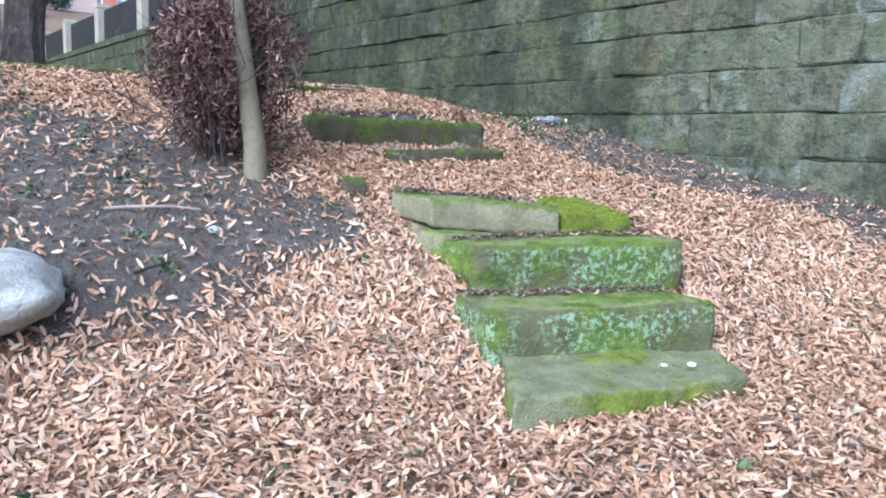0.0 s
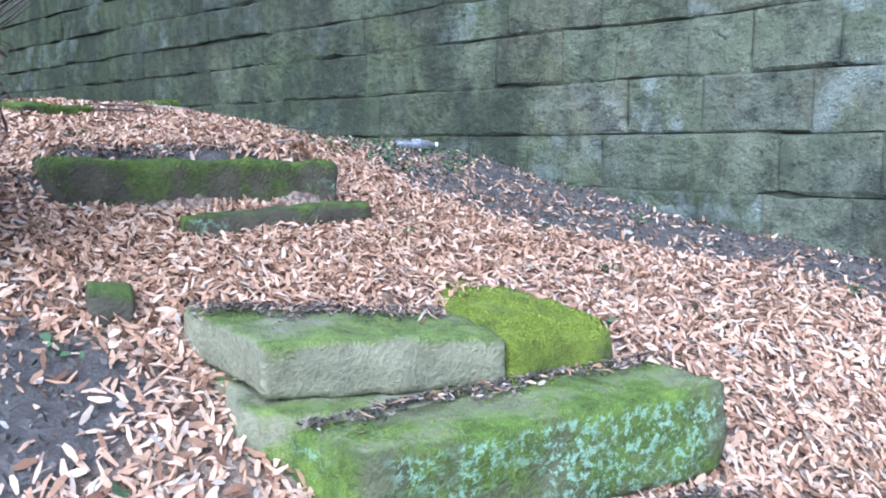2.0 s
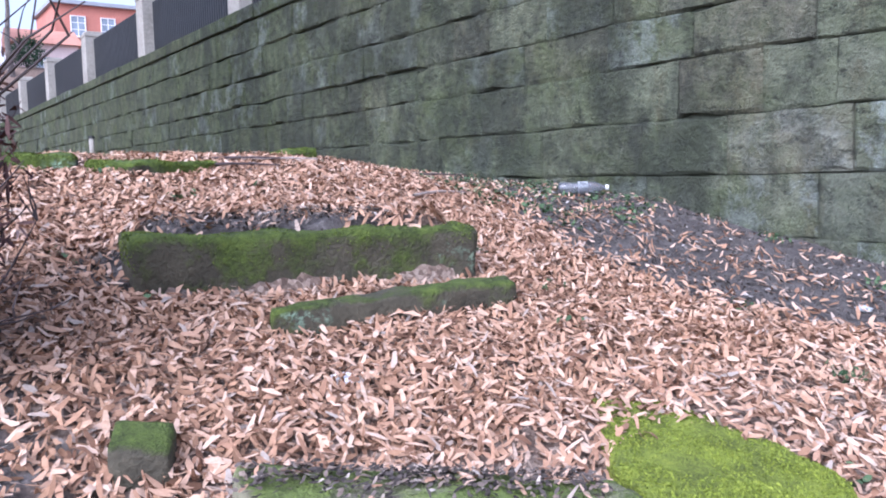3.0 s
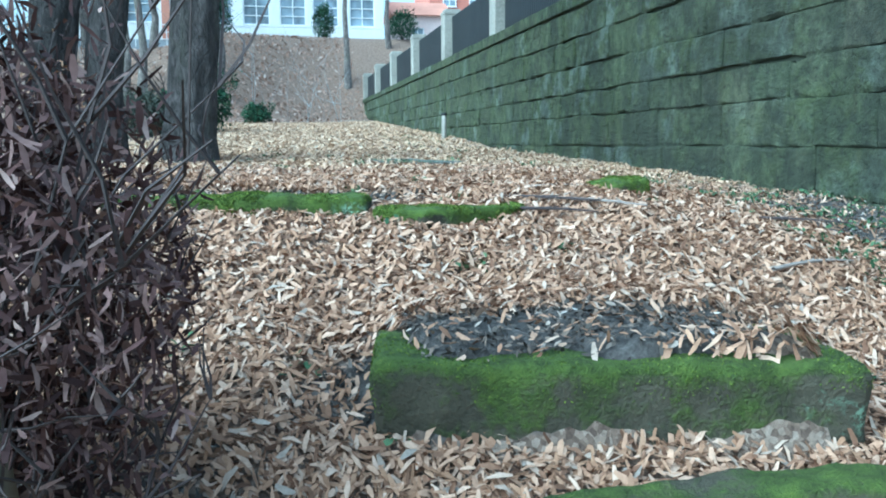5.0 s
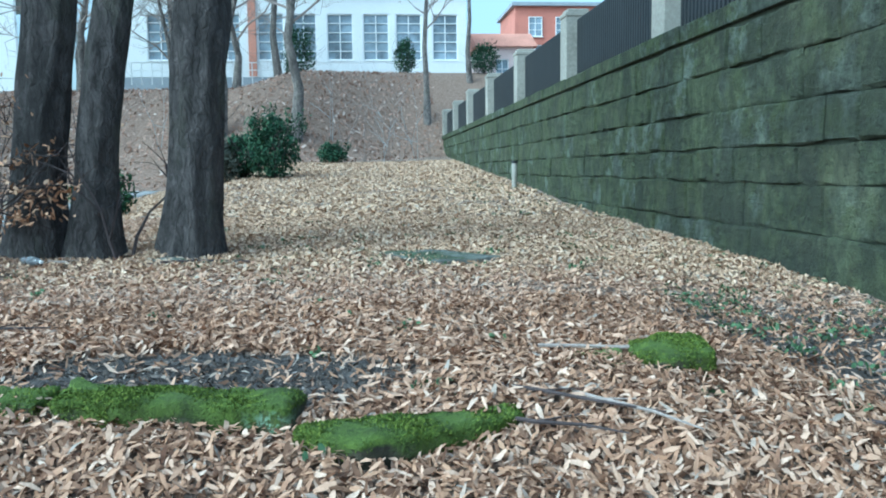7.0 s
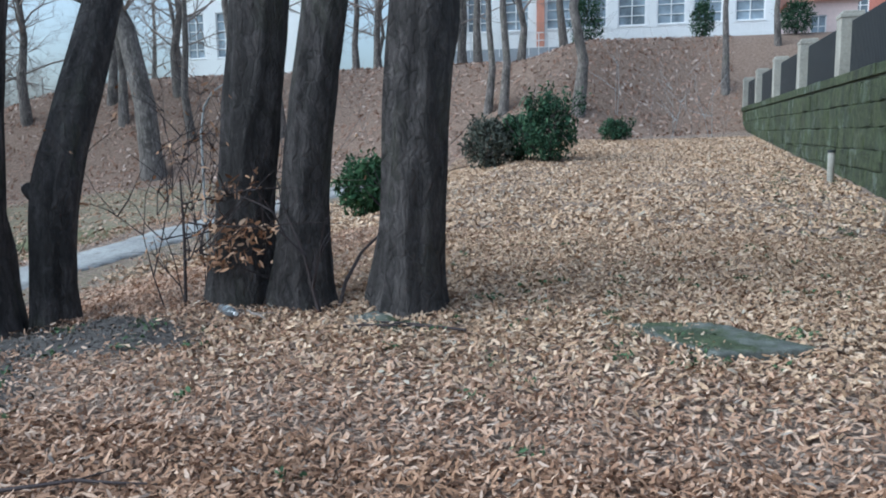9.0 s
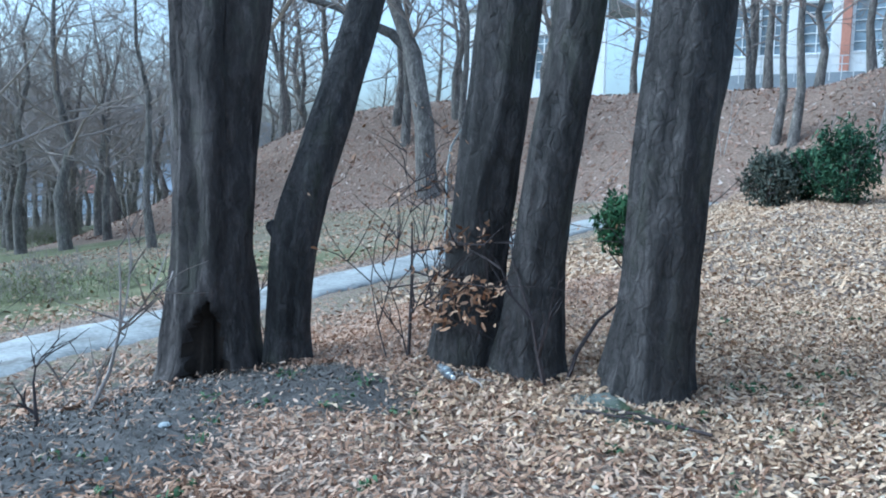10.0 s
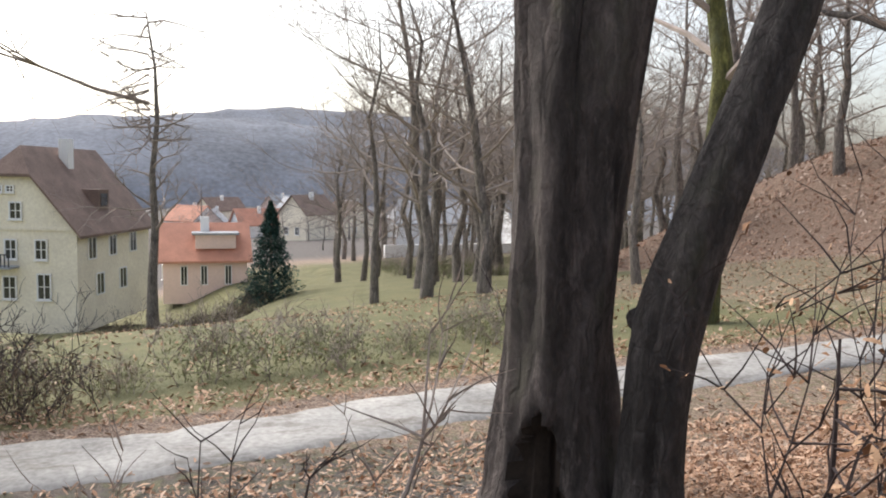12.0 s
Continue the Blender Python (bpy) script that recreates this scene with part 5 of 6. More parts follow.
def facade(parent, name, x0, x1, z0, z1, holes, y, mat, thick=0.35):
    """A wall with openings: piers and lintels laid round the holes (xa, xb, za, zb), which stand side by side."""
    xs = x0
    for xa, xb, za, zb in sorted(holes):
        for lo, hi in (((xs, y, z0), (xa, y + thick, z1)), ((xa, y, z0), (xb, y + thick, za)), ((xa, y, zb), (xb, y + thick, z1))):
            boxed(name, lo, hi, mat, parent)
        xs = xb
    boxed(name, (xs, y, z0), (x1, y + thick, z1), mat, parent)


school = thing("school_building", (0, 62, 7.0), "long white building with tall gridded windows", "building")
xs = [-13.9, -12.0, -9.6, -6.75, -4.6, -2.17, 0.23, 2.42, 4.9]
holes = [(x, x + 1.72, 2.7, 5.75) for x in xs]
facade(school, "wall", -15.5, 7.2, -0.5, 7.2, holes, 0, M_WHITE)
boxed("wall", (-15.5, 0.35, -0.5), (-15.15, 9, 7.2), M_WHITE, school)
boxed("wall", (6.85, 0.35, -0.5), (7.2, 9, 7.2), M_WHITE, school)
boxed("roof", (-15.8, -0.4, 7.2), (7.5, 9.4, 7.5), M_GREY, school, "", 0.03)
boxed("plinth", (-15.52, -0.06, -0.5), (7.22, 0.0, 1.6), M_GREY, school)
boxed("pilaster", (-7.35, -0.12, 1.6), (-6.85, 0.0, 7.2), M_REDTILE, school, "orange painted pilaster")
for xa, xb, za, zb in holes:
    window(school, xa, xb, za, zb, 0.08, 5, 2)
for xa, xb, za, zb in holes:
    boxed("floor_plate", (xa - 0.1, 0.36, za - 0.5), (xb + 0.1, 3.0, za - 0.3), M_GREY, school)

rail = thing("railing", (0, 57.5, ground_z(0, 57.5)), "white metal railing before the long building", "railing")
for i in range(37):
    boxed("post", (-15 + i * 0.6, -0.025, 0), (-14.95 + i * 0.6, 0.025, 1.35), M_FRAME, rail)
for z in (0.45, 0.85, 1.3):
    boxed("bar", (-15, -0.03, z), (6.7, 0.03, z + 0.05), M_FRAME, rail)

red = thing("red_building", (13.4, 78, 7.9), "red brick building with white framed windows", "building")
holes = [(1.2, 2.4, 3.2, 5.2), (3.6, 4.8, 3.2, 5.2), (6.0, 7.2, 3.2, 5.2)]
facade(red, "wall", 0, 9, -0.5, 8.5, holes, 0, M_RED)
boxed("wall", (0, 0.35, -0.5), (0.35, 8, 8.5), M_RED, red)
boxed("roof", (-0.3, -0.4, 8.5), (9.3, 8.4, 8.8), M_GREY, red)
for h_ in holes:
    window(red, *h_, 0.08, 3, 2)
for h_ in ((1.2, 2.4), (3.6, 4.8), (6.0, 7.2)):
    window(red, *h_, 5.9, 7.6, -0.1, 3, 2, 0.1)

annex = thing("pink_annex", (9.0, 69, 7.0), "low pink plastered annex with a red tile roof", "building")
facade(annex, "wall", 0, 4.2, -0.5, 4.6, [(1.3, 2.3, 2.2, 3.7)], 0, M_PINK)
boxed("wall", (0, 0.35, -0.5), (0.35, 5, 4.6), M_PINK, annex)
window(annex, 1.3, 2.3, 2.2, 3.7, 0.08, 2, 2)
mesh_part("roof", [(-0.3, -0.4, 4.6), (4.5, -0.4, 4.6), (4.5, 5.4, 4.6), (-0.3, 5.4, 4.6), (-0.3, 2.5, 6.0), (4.5, 2.5, 6.0)], [(0, 1, 5, 4), (2, 3, 4, 5), (0, 4, 3), (1, 2, 5), (0, 3, 2, 1)], M_REDTILE, annex)

left_b = thing("orange_building", (-35, 64, 7.0), "pale building with orange trim behind the trees", "building")
holes = [(0.8, 2.2, 2.0, 5.3), (3.2, 4.6, 2.0, 5.3), (6.4, 7.8, 2.0, 5.3)]
facade(left_b, "wall", 0, 12, -1.5, 7.5, holes, 0, M_WHITE)
boxed("trim", (5.2, -0.1, -1.5), (5.9, 0.0, 7.5), M_REDTILE, left_b, "orange painted strip")
boxed("roof", (-0.3, -0.4, 7.5), (12.3, 8.4, 7.8), M_GREY, left_b)
boxed("wall", (0, 0.35, -1.5), (0.35, 8, 7.5), M_WHITE, left_b)
for h_ in holes:
    window(left_b, *h_, 0.08, 5, 2)


def house(at, turn, w, d, wall_h, roof_h, mat, roof_mat, label, front=(), side=(), name="house", hip=0.0):
    """Gable house: x along the gable wall (corner at the right end, x = 0), y into the depth."""
    t = thing(name, at, label, "house", "", turn)
    boxed("wall", (-w, 0, -1.5), (0, 0.3, wall_h), mat, t)
    boxed("wall", (-0.3, 0.3, -1.5), (0, d, wall_h), mat, t)
    boxed("wall", (-w, 0.3, -1.5), (-w + 0.3, d, wall_h), mat, t)
    boxed("wall", (-w + 0.3, d - 0.3, -1.5), (-0.3, d, wall_h), mat, t)
    cut, mid = hip * w / 2, -w / 2
    for y0 in (0.0, d - 0.3):
        c, z_c = (cut, wall_h + roof_h * (1 - hip)) if y0 == 0 else (0.0, wall_h + roof_h)
        ring = [(-w, wall_h), (0, wall_h), (mid + c, z_c), (mid - c, z_c)] if c else [(-w, wall_h), (0, wall_h), (mid, z_c)]
        n = len(ring)
        mesh_part("gable", [(x, y, z) for y in (y0, y0 + 0.3) for x, z in ring],
                  [tuple(range(n)), tuple(range(2 * n - 1, n - 1, -1)), *((i, i + n, (i + 1) % n + n, (i + 1) % n) for i in range(n))], mat, t)
    k = 0.5 / (w / 2)
    roof = None
    z_h, y_r = wall_h + roof_h * (1 - hip), -0.5 + hip * 5.0
    for s in (-1, 1):
        e, z_e = mid + s * (w / 2 + 0.5), wall_h - roof_h * k
        vs = [(e, -0.5, z_e), (mid + s * cut, -0.5, z_h), (mid, y_r, wall_h + roof_h), (mid, d + 0.5, wall_h + roof_h), (e, d + 0.5, z_e)]
        if not hip:
            vs.pop(1)
        n = len(vs)
        vs += [(x, y, z + 0.2) for x, y, z in vs]
        roof = mesh_part("roof", vs, [tuple(range(n)), tuple(range(2 * n - 1, n - 1, -1)), *((i, i + n, (i + 1) % n + n, (i + 1) % n) for i in range(n))], roof_mat, t)
    if hip:
        vs = [(mid - cut, -0.5, z_h), (mid + cut, -0.5, z_h), (mid, y_r, wall_h + roof_h)]
        vs += [(x, y, z + 0.2) for x, y, z in vs]
        mesh_part("hip_roof", vs, [(0, 1, 2), (5, 4, 3), (0, 3, 4, 1), (1, 4, 5, 2), (2, 5, 3, 0)], roof_mat, t)
    boxed("chimney", (-w / 2 + 0.6, d * 0.45, wall_h + roof_h * 0.6), (-w / 2 + 1.3, d * 0.45 + 0.8, wall_h + roof_h + 0.8), M_WHITE, roof)
    for x0, x1, z0, z1, _ in front:
        window(t, x0, x1, z0, z1, -0.1, 2, 2, 0.09, M_DARKGLASS, 0.09)
    for y0, y1, z0, z1 in side:
        w_ = boxed("window", (0.01, y0, z0), (0.04, y1, z1), M_DARKGLASS, t)
        bm = bmesh.new()
        for a, b in ((y0 - 0.09, y0), (y1, y1 + 0.09)):
            box(bm, (0.0, a, z0 - 0.09), (0.09, b, z1 + 0.09))
        for a, b in ((z0 - 0.09, z0), (z1, z1 + 0.09)):
            box(bm, (0.0, y0, a), (0.09, y1, b))
        box(bm, (0.02, (y0 + y1) / 2 - 0.03, z0), (0.07, (y0 + y1) / 2 + 0.03, z1))
        part("frame", bm, M_FRAME, w_)
    return t


villa = house((-60.0, 7.2, -6.2), 65, 9.0, 11.5, 5.6, 5.4, M_CREAM, M_TILE, "old cream house with a steep faded tile roof",
              [(-2.9, -2.0, 3.5, 4.9, 0), (-5.0, -4.1, 3.5, 4.9, 0), (-6.6, -5.7, 3.5, 4.9, 0), (-2.8, -1.8, 0.8, 2.6, 0), (-5.2, -4.2, 0.8, 2.4, 0), (-4.6, -3.7, 6.2, 7.4, 0), (-5.6, -5.0, 8.0, 8.5, 0), (-4.8, -4.2, 8.0, 8.5, 0)],
              [(1.5, 2.5, 3.5, 4.9), (4.6, 5.6, 3.5, 4.9), (8.0, 9.0, 3.5, 4.9), (2.6, 3.6, 0.9, 2.3), (6.2, 7.2, 0.9, 2.3)], hip=0.36)
bal = boxed("balcony", (-7.6, -1.2, 2.95), (-4.0, -0.02, 3.1), M_GREY, villa, "", 0.02)
for i in range(14):
    boxed("baluster", (-7.6 + i * 0.27, -1.2, 3.1), (-7.54 + i * 0.27, -1.14, 3.9), M_FENCE, bal)
boxed("handrail", (-7.62, -1.22, 3.9), (-3.98, -1.12, 3.96), M_FENCE, bal)
boxed("cornice", (-9.05, -0.12, 5.5), (0.05, -0.01, 5.7), M_CREAM, villa)
dm = boxed("dormer", (-2.6, 4.6, 6.6), (-0.7, 6.2, 8.2), M_TILE, villa, "", 0.03)
boxed("dormer_window", (-0.69, 4.9, 7.0), (-0.66, 5.9, 7.9), M_DARKGLASS, dm)

cottage = house((-80.0, 13.6, -7.4), -4, 8.0, 7.6, 2.7, 3.0, M_PINK, M_REDTILE, "pink house with a red roof and grey skylight",
                [(-2.4, -1.6, 0.6, 2.0, 0), (-5.6, -4.8, 0.6, 2.0, 0)], [(1.6, 2.1, 0.3, 2.0), (3.4, 3.9, 0.3, 2.0), (5.6, 6.1, 0.3, 2.0)])
boxed("skylight_wall", (-3.0, 2.9, 3.6), (-0.5, 6.6, 4.9), M_PINK, cottage)
boxed("skylight_roof", (-3.2, 2.6, 4.9), (-0.2, 6.9, 5.1), M_GREY, cottage)
G = "far white houses"
for i, (x, y, s_) in enumerate(((-190, 62, 1.0), (-205, 72, 1.1), (-175, 80, 0.9), (-150, 78, 0.8), (-130, 66, 0.9), (-120, 78, 0.8), (-140, 95, 1.0))):
    h_ = house((x, y, ground_z(x, y)), 60 + i * 23, 9, 11, 4.5 * s_, 3.5, M_WHITE, M_REDTILE if i % 3 == 0 else M_GREY, "small far white house in the valley", [(-3, -1.8, 1, 2.6, 0), (-7, -5.8, 1, 2.6, 0)])
    h_["group"] = G
rnd = random.Random(44)
for i in range(12):
    x = rnd.uniform(-260, -165)
    y = 10 - x * rnd.uniform(0.1, 0.42)
    h_ = house((x, y, ground_z(x, y)), rnd.uniform(0, 180), rnd.uniform(7, 10), rnd.uniform(8, 12), rnd.uniform(3, 6), 3.5, (M_WHITE, M_CREAM, M_PINK)[i % 3], (M_REDTILE, M_GREY, M_TILE)[(i * 2) % 3], "small far house in the valley", [(-3, -1.8, 1, 2.6, 0), (-6, -4.8, 1, 2.6, 0)])
    h_["group"] = G
for i in range(26):
    x = rnd.uniform(-190, -92)
    y = 10 - x * rnd.uniform(0.06, 0.45)
    copy_thing(kinds[i % 4], pose(x, y, ground_z(x, y) - 0.3, 0, 0, i * 71) @ Matrix.Scale(rnd.uniform(0.45, 0.75), 4))
low_wall = boxed("parapet", (-96, 40, ground_z(-96, 46) - 1), (-95.4, 66, ground_z(-96, 46) + 1.4), M_WHITE)
tagged(low_wall, "low white parapet along the valley road", "wall")

sapling("dead_stem", -1.55, 12.42, 1.05, 51, "dark dead stem leaning beside the twin tree", M_TWIG_DARK, 0.25, 2, r=0.018)

# thickets below the far trees
rnd = random.Random(15)
G = "thickets below the far trees"
for i in range(18):
    x = rnd.uniform(-80, -50)
    y = 30 - (x + 38) * 0.12 + rnd.uniform(-2, 14)
    c = copy_thing(B1 if i % 2 else B2, pose(x, y, ground_z(x, y), 0, 0, i * 53) @ Matrix.Diagonal((2.2, 2.2, rnd.uniform(1.3, 2.2), 1)))
    tagged(c, "tall thicket of bare brown shoots", "shrub", G)


# ---- wooded hills across the valley ----
def hill(name, cx, cy, lx, ly, h, seed, label):
    vs, fs, n, m = [], [], 90, 26
    for j in range(m + 1):
        for i in range(n + 1):
            u, v = i / n * 2 - 1, j / m * 2 - 1
            ridge = max(0.0, 1 - v * v) ** 0.8 * (1 - abs(u) ** 3) * (0.82 + 0.18 * math.sin(u * 3.1 + seed) + 0.08 * math.sin(u * 9 + seed * 2))
            p = Vector((u * 26, v * 9, seed))
            vs.append((cx + v * lx, cy + u * ly, -16 + h * ridge + (noise.noise(p) * 3.2 + noise.noise(p * 3.1) * 2.0) * (0.3 + ridge)))
    for j in range(m):
        for i in range(n):
            a = j * (n + 1) + i
            fs.append((a, a + 1, a + n + 2, a + n + 1))
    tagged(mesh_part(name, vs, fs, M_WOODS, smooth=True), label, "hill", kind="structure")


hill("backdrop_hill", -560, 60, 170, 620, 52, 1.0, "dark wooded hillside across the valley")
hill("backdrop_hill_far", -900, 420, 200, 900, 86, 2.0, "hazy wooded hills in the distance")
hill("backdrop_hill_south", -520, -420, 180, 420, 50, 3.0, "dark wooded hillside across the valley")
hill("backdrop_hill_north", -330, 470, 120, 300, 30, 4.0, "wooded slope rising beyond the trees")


# ---- litter and odds and ends ----
def bottle(x, y, turn, length, label):
    t = thing("plastic_bottle", (x, y, ground_z(x, y) + 0.045), label, "bottle", "", turn)
    vs, fs = [], []
    prof = [(0, 0.02), (0.02, 0.042), (0.2, 0.046), (0.34, 0.038), (0.45, 0.047), (0.62, 0.044), (0.75, 0.046), (0.86, 0.03), (0.93, 0.016), (0.97, 0.016)]
    tube(vs, fs, [(k * length, 0.006 * math.sin(k * 9), 0) for k, _ in prof], [r * length / 0.36 for _, r in prof], 14)
    mesh_part("body", vs, fs, M_PLASTIC, t, smooth=True)
    vs, fs = [], []
    tube(vs, fs, [(length * 0.965, 0, 0), (length * 1.03, 0, 0)], [0.019 * length / 0.36] * 2, 12)
    mesh_part("cap", vs, fs, M_FRAME, t, "white screw cap")
    vs, fs = [], []
    tube(vs, fs, [(length * 0.4, 0.003, 0), (length * 0.6, 0.0, 0)], [0.049 * length / 0.36, 0.048 * length / 0.36], 14)
    mesh_part("sleeve", vs, fs, M_PALE, t, "pale paper sleeve")


bottle(3.42, 7.9, -35, 0.36, "crushed clear plastic bottle lying below the wall")
bottle(-2.3, 12.22, -38, 0.26, "crushed plastic bottle lying at the tree foot")


def crumpled(name, x, y, size, seed, label, category, mat, flat=0.4):
    bm = bmesh.new()
    bmesh.ops.create_icosphere(bm, subdivisions=3, radius=size)
    for v in bm.verts:
        v.co *= 1 + 0.55 * noise.noise(v.co * (2.2 / size) + Vector((seed, 0, 0)))
        v.co.z *= flat
    o = part(name, bm, mat)
    o.location = (x, y, ground_z(x, y) + size * flat * 0.55)
    return tagged(o, label, category)


crumpled("plastic_bag", -2.16, 12.26, 0.06, 1, "crumpled clear plastic bag beside the twin tree", "litter", M_PLASTIC, 0.35)
crumpled("paper_scrap", 0.42, 5.72, 0.05, 2, "crumpled white paper scrap on the mulch", "litter", M_FRAME, 0.3)
crumpled("pale_stone", -2.98, 10.6, 0.032, 3, "small pale stone on bare soil", "stone", M_PALE)
crumpled("pale_stone", -1.33, 5.2, 0.035, 4, "small pale pebble on bare soil", "stone", M_PALE, 0.6)
crumpled("pale_stone", -4.0, 10.2, 0.03, 5, "small pale stone on bare soil", "stone", M_PALE)
crumpled("pale_stone", 0.28, 3.22, 0.02, 6, "white pebble lying on the lowest step", "stone", M_FRAME).location.z = 0.04
crumpled("pale_stone", 0.15, 3.28, 0.014, 7, "white pebble lying on the lowest step", "stone", M_FRAME).location.z = 0.04
crumpled("pale_stone", 3.0, 5.4, 0.035, 8, "small pale stone below the wall", "stone", M_PALE)

pz = ground_z(3.62, 23.4)
pipe = thing("pipe_stub", (3.62, 23.4, pz - 0.05), "short grey metal pipe standing before the wall", "pipe")
vs, fs = [], []
tube(vs, fs, [(0, 0, 0), (0, 0, 0.3), (0, 0, 0.62)], [0.06, 0.06, 0.06], 14)
mesh_part("shaft", vs, fs, M_POST, pipe, smooth=True)
vs, fs = [], []
tube(vs, fs, [(0, 0, 0.6), (0, 0, 0.65)], [0.072, 0.07], 14)
mesh_part("cap", vs, fs, M_FENCE, pipe)

G = "fallen sticks"
rnd = random.Random(91)
for i, (x, y, a, ln) in enumerate(((1.05, 8.35, -40, 0.9), (1.25, 8.25, -55, 0.8), (1.0, 8.15, -30, 0.6), (1.5, 8.9, -20, 0.7), (-1.0, 12.0, 10, 0.6), (-2.0, 12.15, -35, 0.35), (2.3, 8.2, -38, 0.8), (2.0, 7.4, 15, 0.5), (-1.7, 4.9, 30, 0.4), (-1.6, 5.4, -20, 0.5), (-1.4, 9.6, 20, 0.6), (2.8, 9.0, 35, 0.7), (-0.9, 12.1, 170, 0.8))):
    vs, fs = [], []
    pts = [(k * ln - ln / 2, rnd.gauss(0, 0.015), 0.012 + 0.015 * math.sin(k * 3.1)) for k in (0, 0.25, 0.5, 0.75, 1)]
    tube(vs, fs, pts, [0.009, 0.009, 0.008, 0.006, 0.003], 6)
    tube(vs, fs, [pts[2], (pts[2][0] + 0.12, 0.1, 0.03)], [0.005, 0.002], 5)
    o = mesh_part("stick", vs, fs, M_TWIG if i % 2 else M_TWIG_DARK)
    o.matrix_world = pose(x, y, ground_z(x, y) + 0.02, 0, 0, a)
    tagged(o, "thin dead stick lying on the leaf litter", "stick", G)


# ---- leaf litter and weeds, far too many to count ----
def scatter(name, n, box_, length, width, seed, dens, mat, label, tilt=0.42, lift=0.008):
    rg_ = np.random.default_rng(seed)
    x, y = rg_.uniform(box_[0], box_[1], n), rg_.uniform(box_[2], box_[3], n)
    keep = rg_.random(n) < dens(x, y)
    x, y = x[keep], y[keep]
    nearby = (x > -8) & (x < 4.3) & (y < 30)
    h = lambda a, b: height(a, b) + bumps(a, b) * nearby
    z = h(x, y)
    slope = np.stack([(h(x + 0.05, y) - z) / 0.05, (h(x, y + 0.05) - z) / 0.05], 1)
    z = z + rg_.random(len(x)) ** 2 * 0.035 + lift
    ob = leaves_mesh(name, np.stack([x, y, z], 1), tilt, length, width, mat, seed + 1, slope=np.clip(slope, -1.2, 1.2))
    return tagged(ob, label, "leaves", kind="stuff")


def patchy(x, y):
    return 0.5 + 0.5 * np.sin(x * 1.9 + 2 * np.sin(y * 1.1)) * np.sin(y * 1.6 + 1.4 * np.sin(x * 0.9))


def bare(x, y):
    return (1 - 0.93 * soil_mask(x, y)) * (x < 3.95)


LB = "dry brown leaf litter covering the slope"
scatter("leaf_litter", 320000, (-6.0, 3.9, -3.0, 9.6), 0.056, 0.0162, 101, lambda x, y: bare(x, y) * smooth(-5.9, -3.4, x) * smooth(-2.8, -0.6, y), M_LEAF, LB)
scatter("leaf_litter", 75000, (-3.2, 3.3, 5.2, 10.2), 0.046, 0.0125, 110, lambda x, y: bare(x, y), litter("small_rusty_leaf", [(0.0, (0.1, 0.05, 0.03)), (0.4, (0.33, 0.19, 0.115)), (1.0, (0.5, 0.31, 0.2))]), LB)
scatter("leaf_litter", 190000, (-6.6, 3.9, 9.6, 17), 0.045, 0.0135, 102, lambda x, y: bare(x, y) * (0.55 + 0.45 * patchy(x, y)) * np.where(x < -4.6, 0.45, 1) * (1 - 0.75 * smooth(10.6, 12.2, y) * smooth(-2.4, -0.9, x)), M_LEAF, LB)
scatter("leaf_litter", 150000, (-6.6, 3.9, 10.2, 17), 0.047, 0.019, 111, lambda x, y: bare(x, y) * smooth(10.4, 12.4, y) * smooth(-2.9, -1.5, x), M_PALELEAF, LB)
scatter("leaf_litter", 95000, (-7.2, 3.9, 17, 39), 0.08, 0.034, 103, lambda x, y: (0.45 + 0.55 * patchy(x * 0.6, y * 0.6)) * (x < 3.9), M_PALELEAF, LB)
scatter("leaf_litter", 40000, (-46, 4.0, 32, 55), 0.2, 0.08, 104, lambda x, y: bank_mask(x, y) * (0.5 + 0.5 * patchy(x * 0.5, y * 0.5)), litter("bank_leaf", [(0.0, (0.14, 0.07, 0.045)), (0.4, (0.32, 0.195, 0.14)), (0.85, (0.47, 0.325, 0.255)), (1.0, (0.62, 0.5, 0.43))]), "red brown leaves covering the bank")
scatter("leaf_litter", 4500, (-7.0, -4.2, 6, 17), 0.08, 0.025, 105, lambda x, y: 0.75 * patchy(x, y) + 0.2, M_LEAF, "sparse brown leaves on thin grass")
scatter("leaf_litter", 24000, (-30, -9.3, 4, 36), 0.12, 0.05, 106, lambda x, y: patchy(x, y) * (0.35 + 0.65 * smooth(16, 26, y)), M_LEAF, "sparse brown leaves on the lawn")
scatter("soil_crumbs", 70000, (-4.8, 3.95, 2.5, 13), 0.026, 0.013, 107, lambda x, y: soil_mask(x, y) * np.where((x < -2.2) & (y > 8.5), 1.0, 0.8), litter("grey_crumbs", [(0.0, (0.05, 0.045, 0.04)), (0.7, (0.115, 0.097, 0.085)), (0.93, (0.21, 0.18, 0.16)), (1.0, (0.6, 0.56, 0.53))]), "dark crumbs of soil, bark and gravel", 0.6, 0.0)

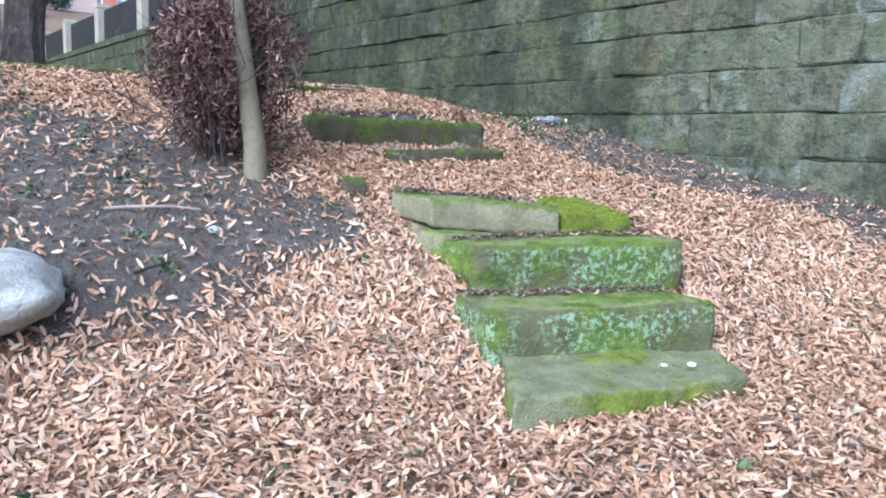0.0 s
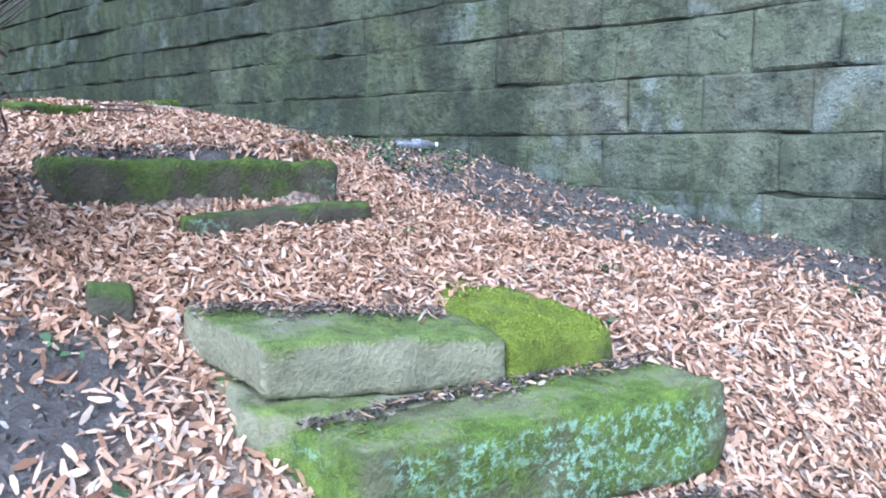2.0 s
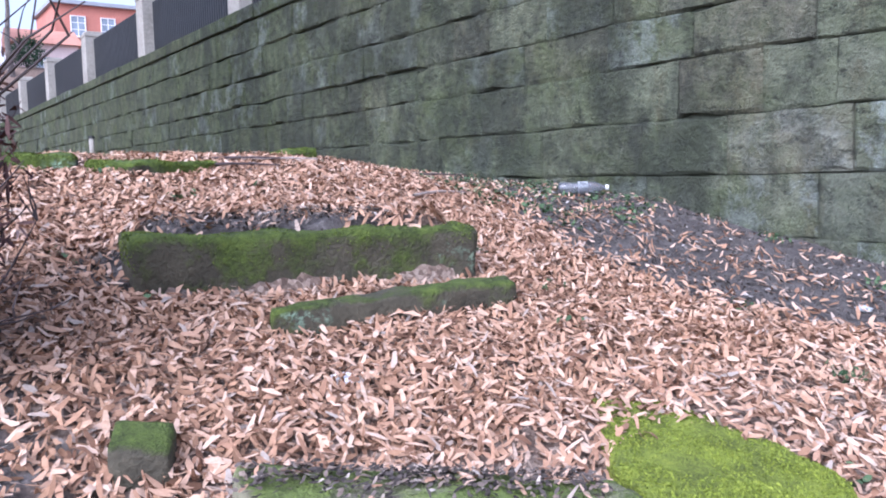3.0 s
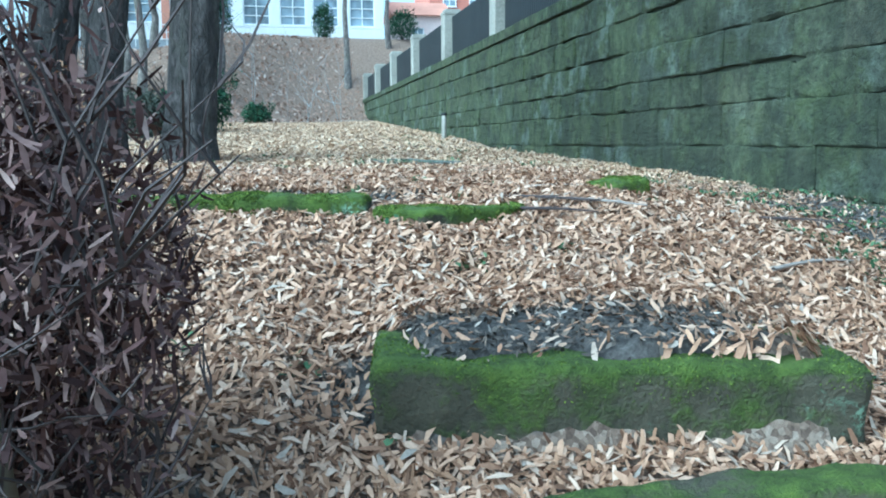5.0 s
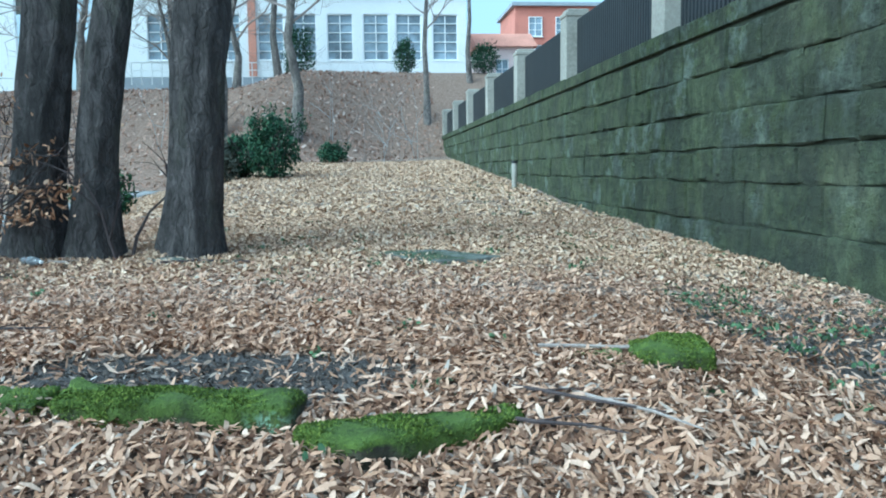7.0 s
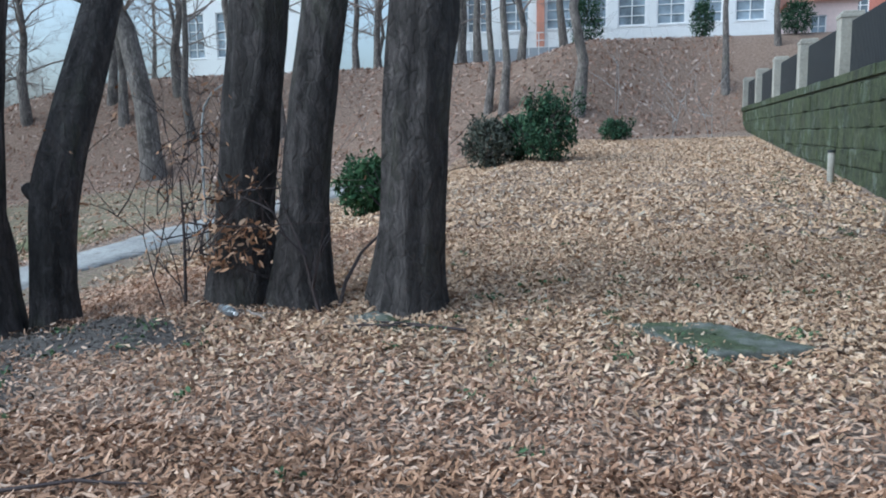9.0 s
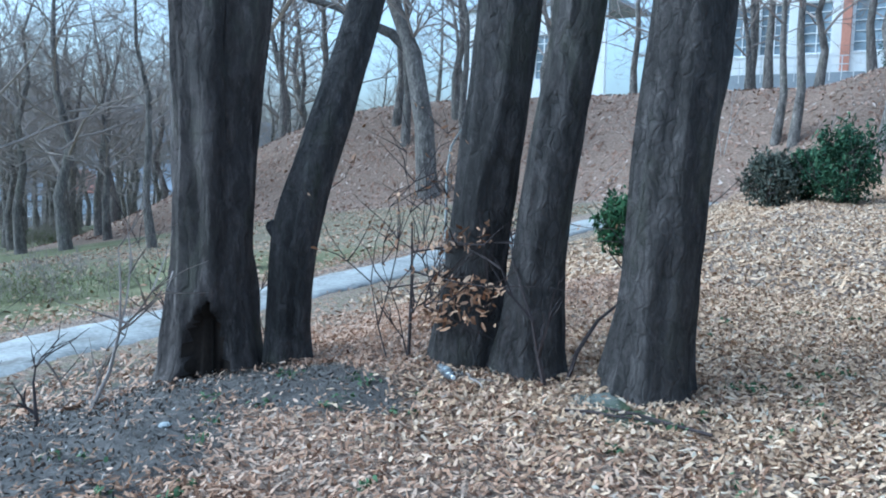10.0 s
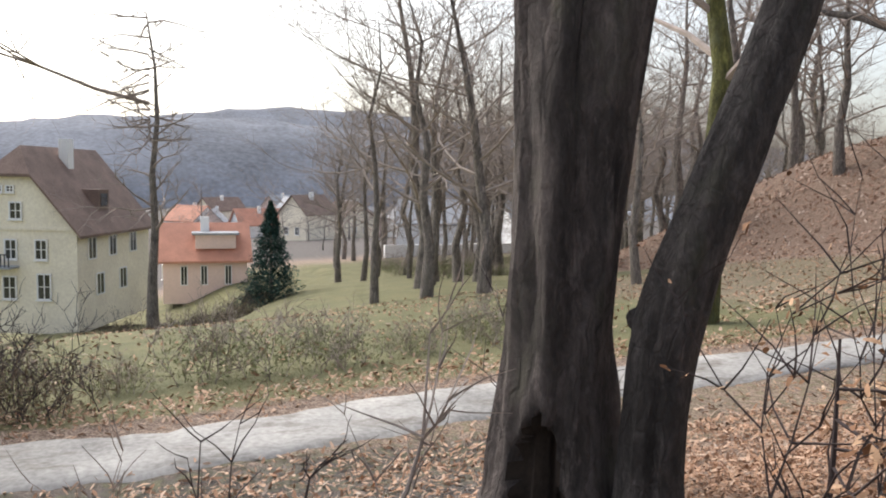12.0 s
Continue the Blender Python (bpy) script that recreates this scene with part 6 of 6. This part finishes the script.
STONE_CRUMBS = litter("stone_top_crumbs", [(0.0, (0.03, 0.025, 0.022)), (0.6, (0.12, 0.1, 0.09)), (0.92, (0.26, 0.2, 0.16)), (1.0, (0.55, 0.48, 0.42))])
scatter("soil_crumbs", 9000, (-1.0, 1.6, 6.3, 9.0), 0.03, 0.012, 108, lambda x, y: soil_mask(x, y), STONE_CRUMBS, "bits of soil and bark lying on the stones", 0.5, 0.0)
scatter("leaf_litter", 60000, (-12.5, -5.2, 2, 24), 0.07, 0.024, 109, lambda x, y: np.maximum(0.3 * smooth(0.4, 1.1, x - np.interp(y, *PATH_LINE)) * (0.35 + 0.65 * patchy(x * 1.4, y * 1.2)), 0.6 * smooth(-0.45, -1.0, x - np.interp(y, *PATH_LINE)) * smooth(-2.6, -1.6, x - np.interp(y, *PATH_LINE))), M_LEAF, "brown leaves lying along both sides of the footpath")



def ledge_debris(left, right, depth, seed):
    """Soil and leaf bits caught along the back of a tread."""
    rg_ = np.random.default_rng(seed)
    a, b = np.array(left), np.array(right)
    inward = np.array([(b - a)[1], -(b - a)[0], 0]) / np.linalg.norm((b - a)[:2])
    for name, n, ln, wd, mat, reach, label in (("soil_crumbs", 900, 0.022, 0.011, STONE_CRUMBS, 0.8, "dark soil crumbs caught along a stair tread"), ("leaf_litter", 46, 0.05, 0.014, M_LEAF, 1.0, "dry leaves caught along a stair tread")):
        u, v = rg_.random(n), np.abs(rg_.normal(0, 0.5, n)) * reach * depth
        v = v * (0.5 + 0.5 * np.sin(u * 9 + seed) ** 2)
        p = a + (b - a) * u[:, None] + inward * v[:, None]
        p[:, 2] += 0.012 + rg_.random(n) * 0.014 * np.clip(1 - v / depth, 0, 1)
        tagged(leaves_mesh(name, p, 0.3, ln, wd, mat, seed + 1), label, "leaves", kind="stuff")


ledge_debris((-0.38, 4.22, 0.27), (0.73, 3.78, 0.27), 0.16, 301)
ledge_debris((-0.18, 4.63, 0.505), (1.1, 4.23, 0.53), 0.16, 302)
ledge_debris((-0.1, 5.28, 0.745), (0.62, 4.8, 0.69), 0.3, 303)


def weeds(n, box_, seed, dens, label):
    rg_ = np.random.default_rng(seed)
    c = np.stack([rg_.uniform(box_[0], box_[1], n), rg_.uniform(box_[2], box_[3], n)], 1)
    c = c[rg_.random(n) < dens(c[:, 0], c[:, 1])]
    p = np.repeat(c, 14, 0) + rg_.normal(0, 0.035, (len(c) * 14, 2))
    z = height(p[:, 0], p[:, 1]) + bumps(p[:, 0], p[:, 1]) + rg_.uniform(0.005, 0.05, len(p))
    tagged(leaves_mesh("weeds", np.stack([p[:, 0], p[:, 1], z], 1), 0.6, 0.032, 0.02, M_HERB, seed + 1), label, "plants", kind="stuff")


weeds(700, (-3.4, 3.9, 2.5, 12), 201, lambda x, y: 0.12 + 0.8 * np.maximum(smooth(2.6, 3.6, x) * smooth(4, 6.5, y), soil_mask(x, y) * smooth(-0.8, -1.6, x)) * patchy(x * 1.7, y * 1.3), "small green weeds in the bare soil")
weeds(260, (-1.2, 2.0, 11.5, 16), 202, lambda x, y: 0.4 * patchy(x, y), "small green weeds among leaves")
weeds(200, (2.2, 3.9, 12, 26), 203, lambda x, y: 0.8 * patchy(x, y), "small green weeds along the wall foot")
weeds(190, (2.2, 3.9, 6.8, 11), 205, lambda x, y: 0.25 + 0.75 * patchy(x * 1.3, y * 1.7), "small green weeds along the wall foot")
weeds(26, (0.0, 1.2, 4.25, 4.5), 204, lambda x, y: 0.8 + 0 * x, "small green weeds in the joints of the stair")

for ob in bpy.data.objects:
    if ob.parent and ob.name.split(".")[0] in ("twigwork", "foliage", "upper_foliage", "crown"):
        ob["kind"] = "stuff"
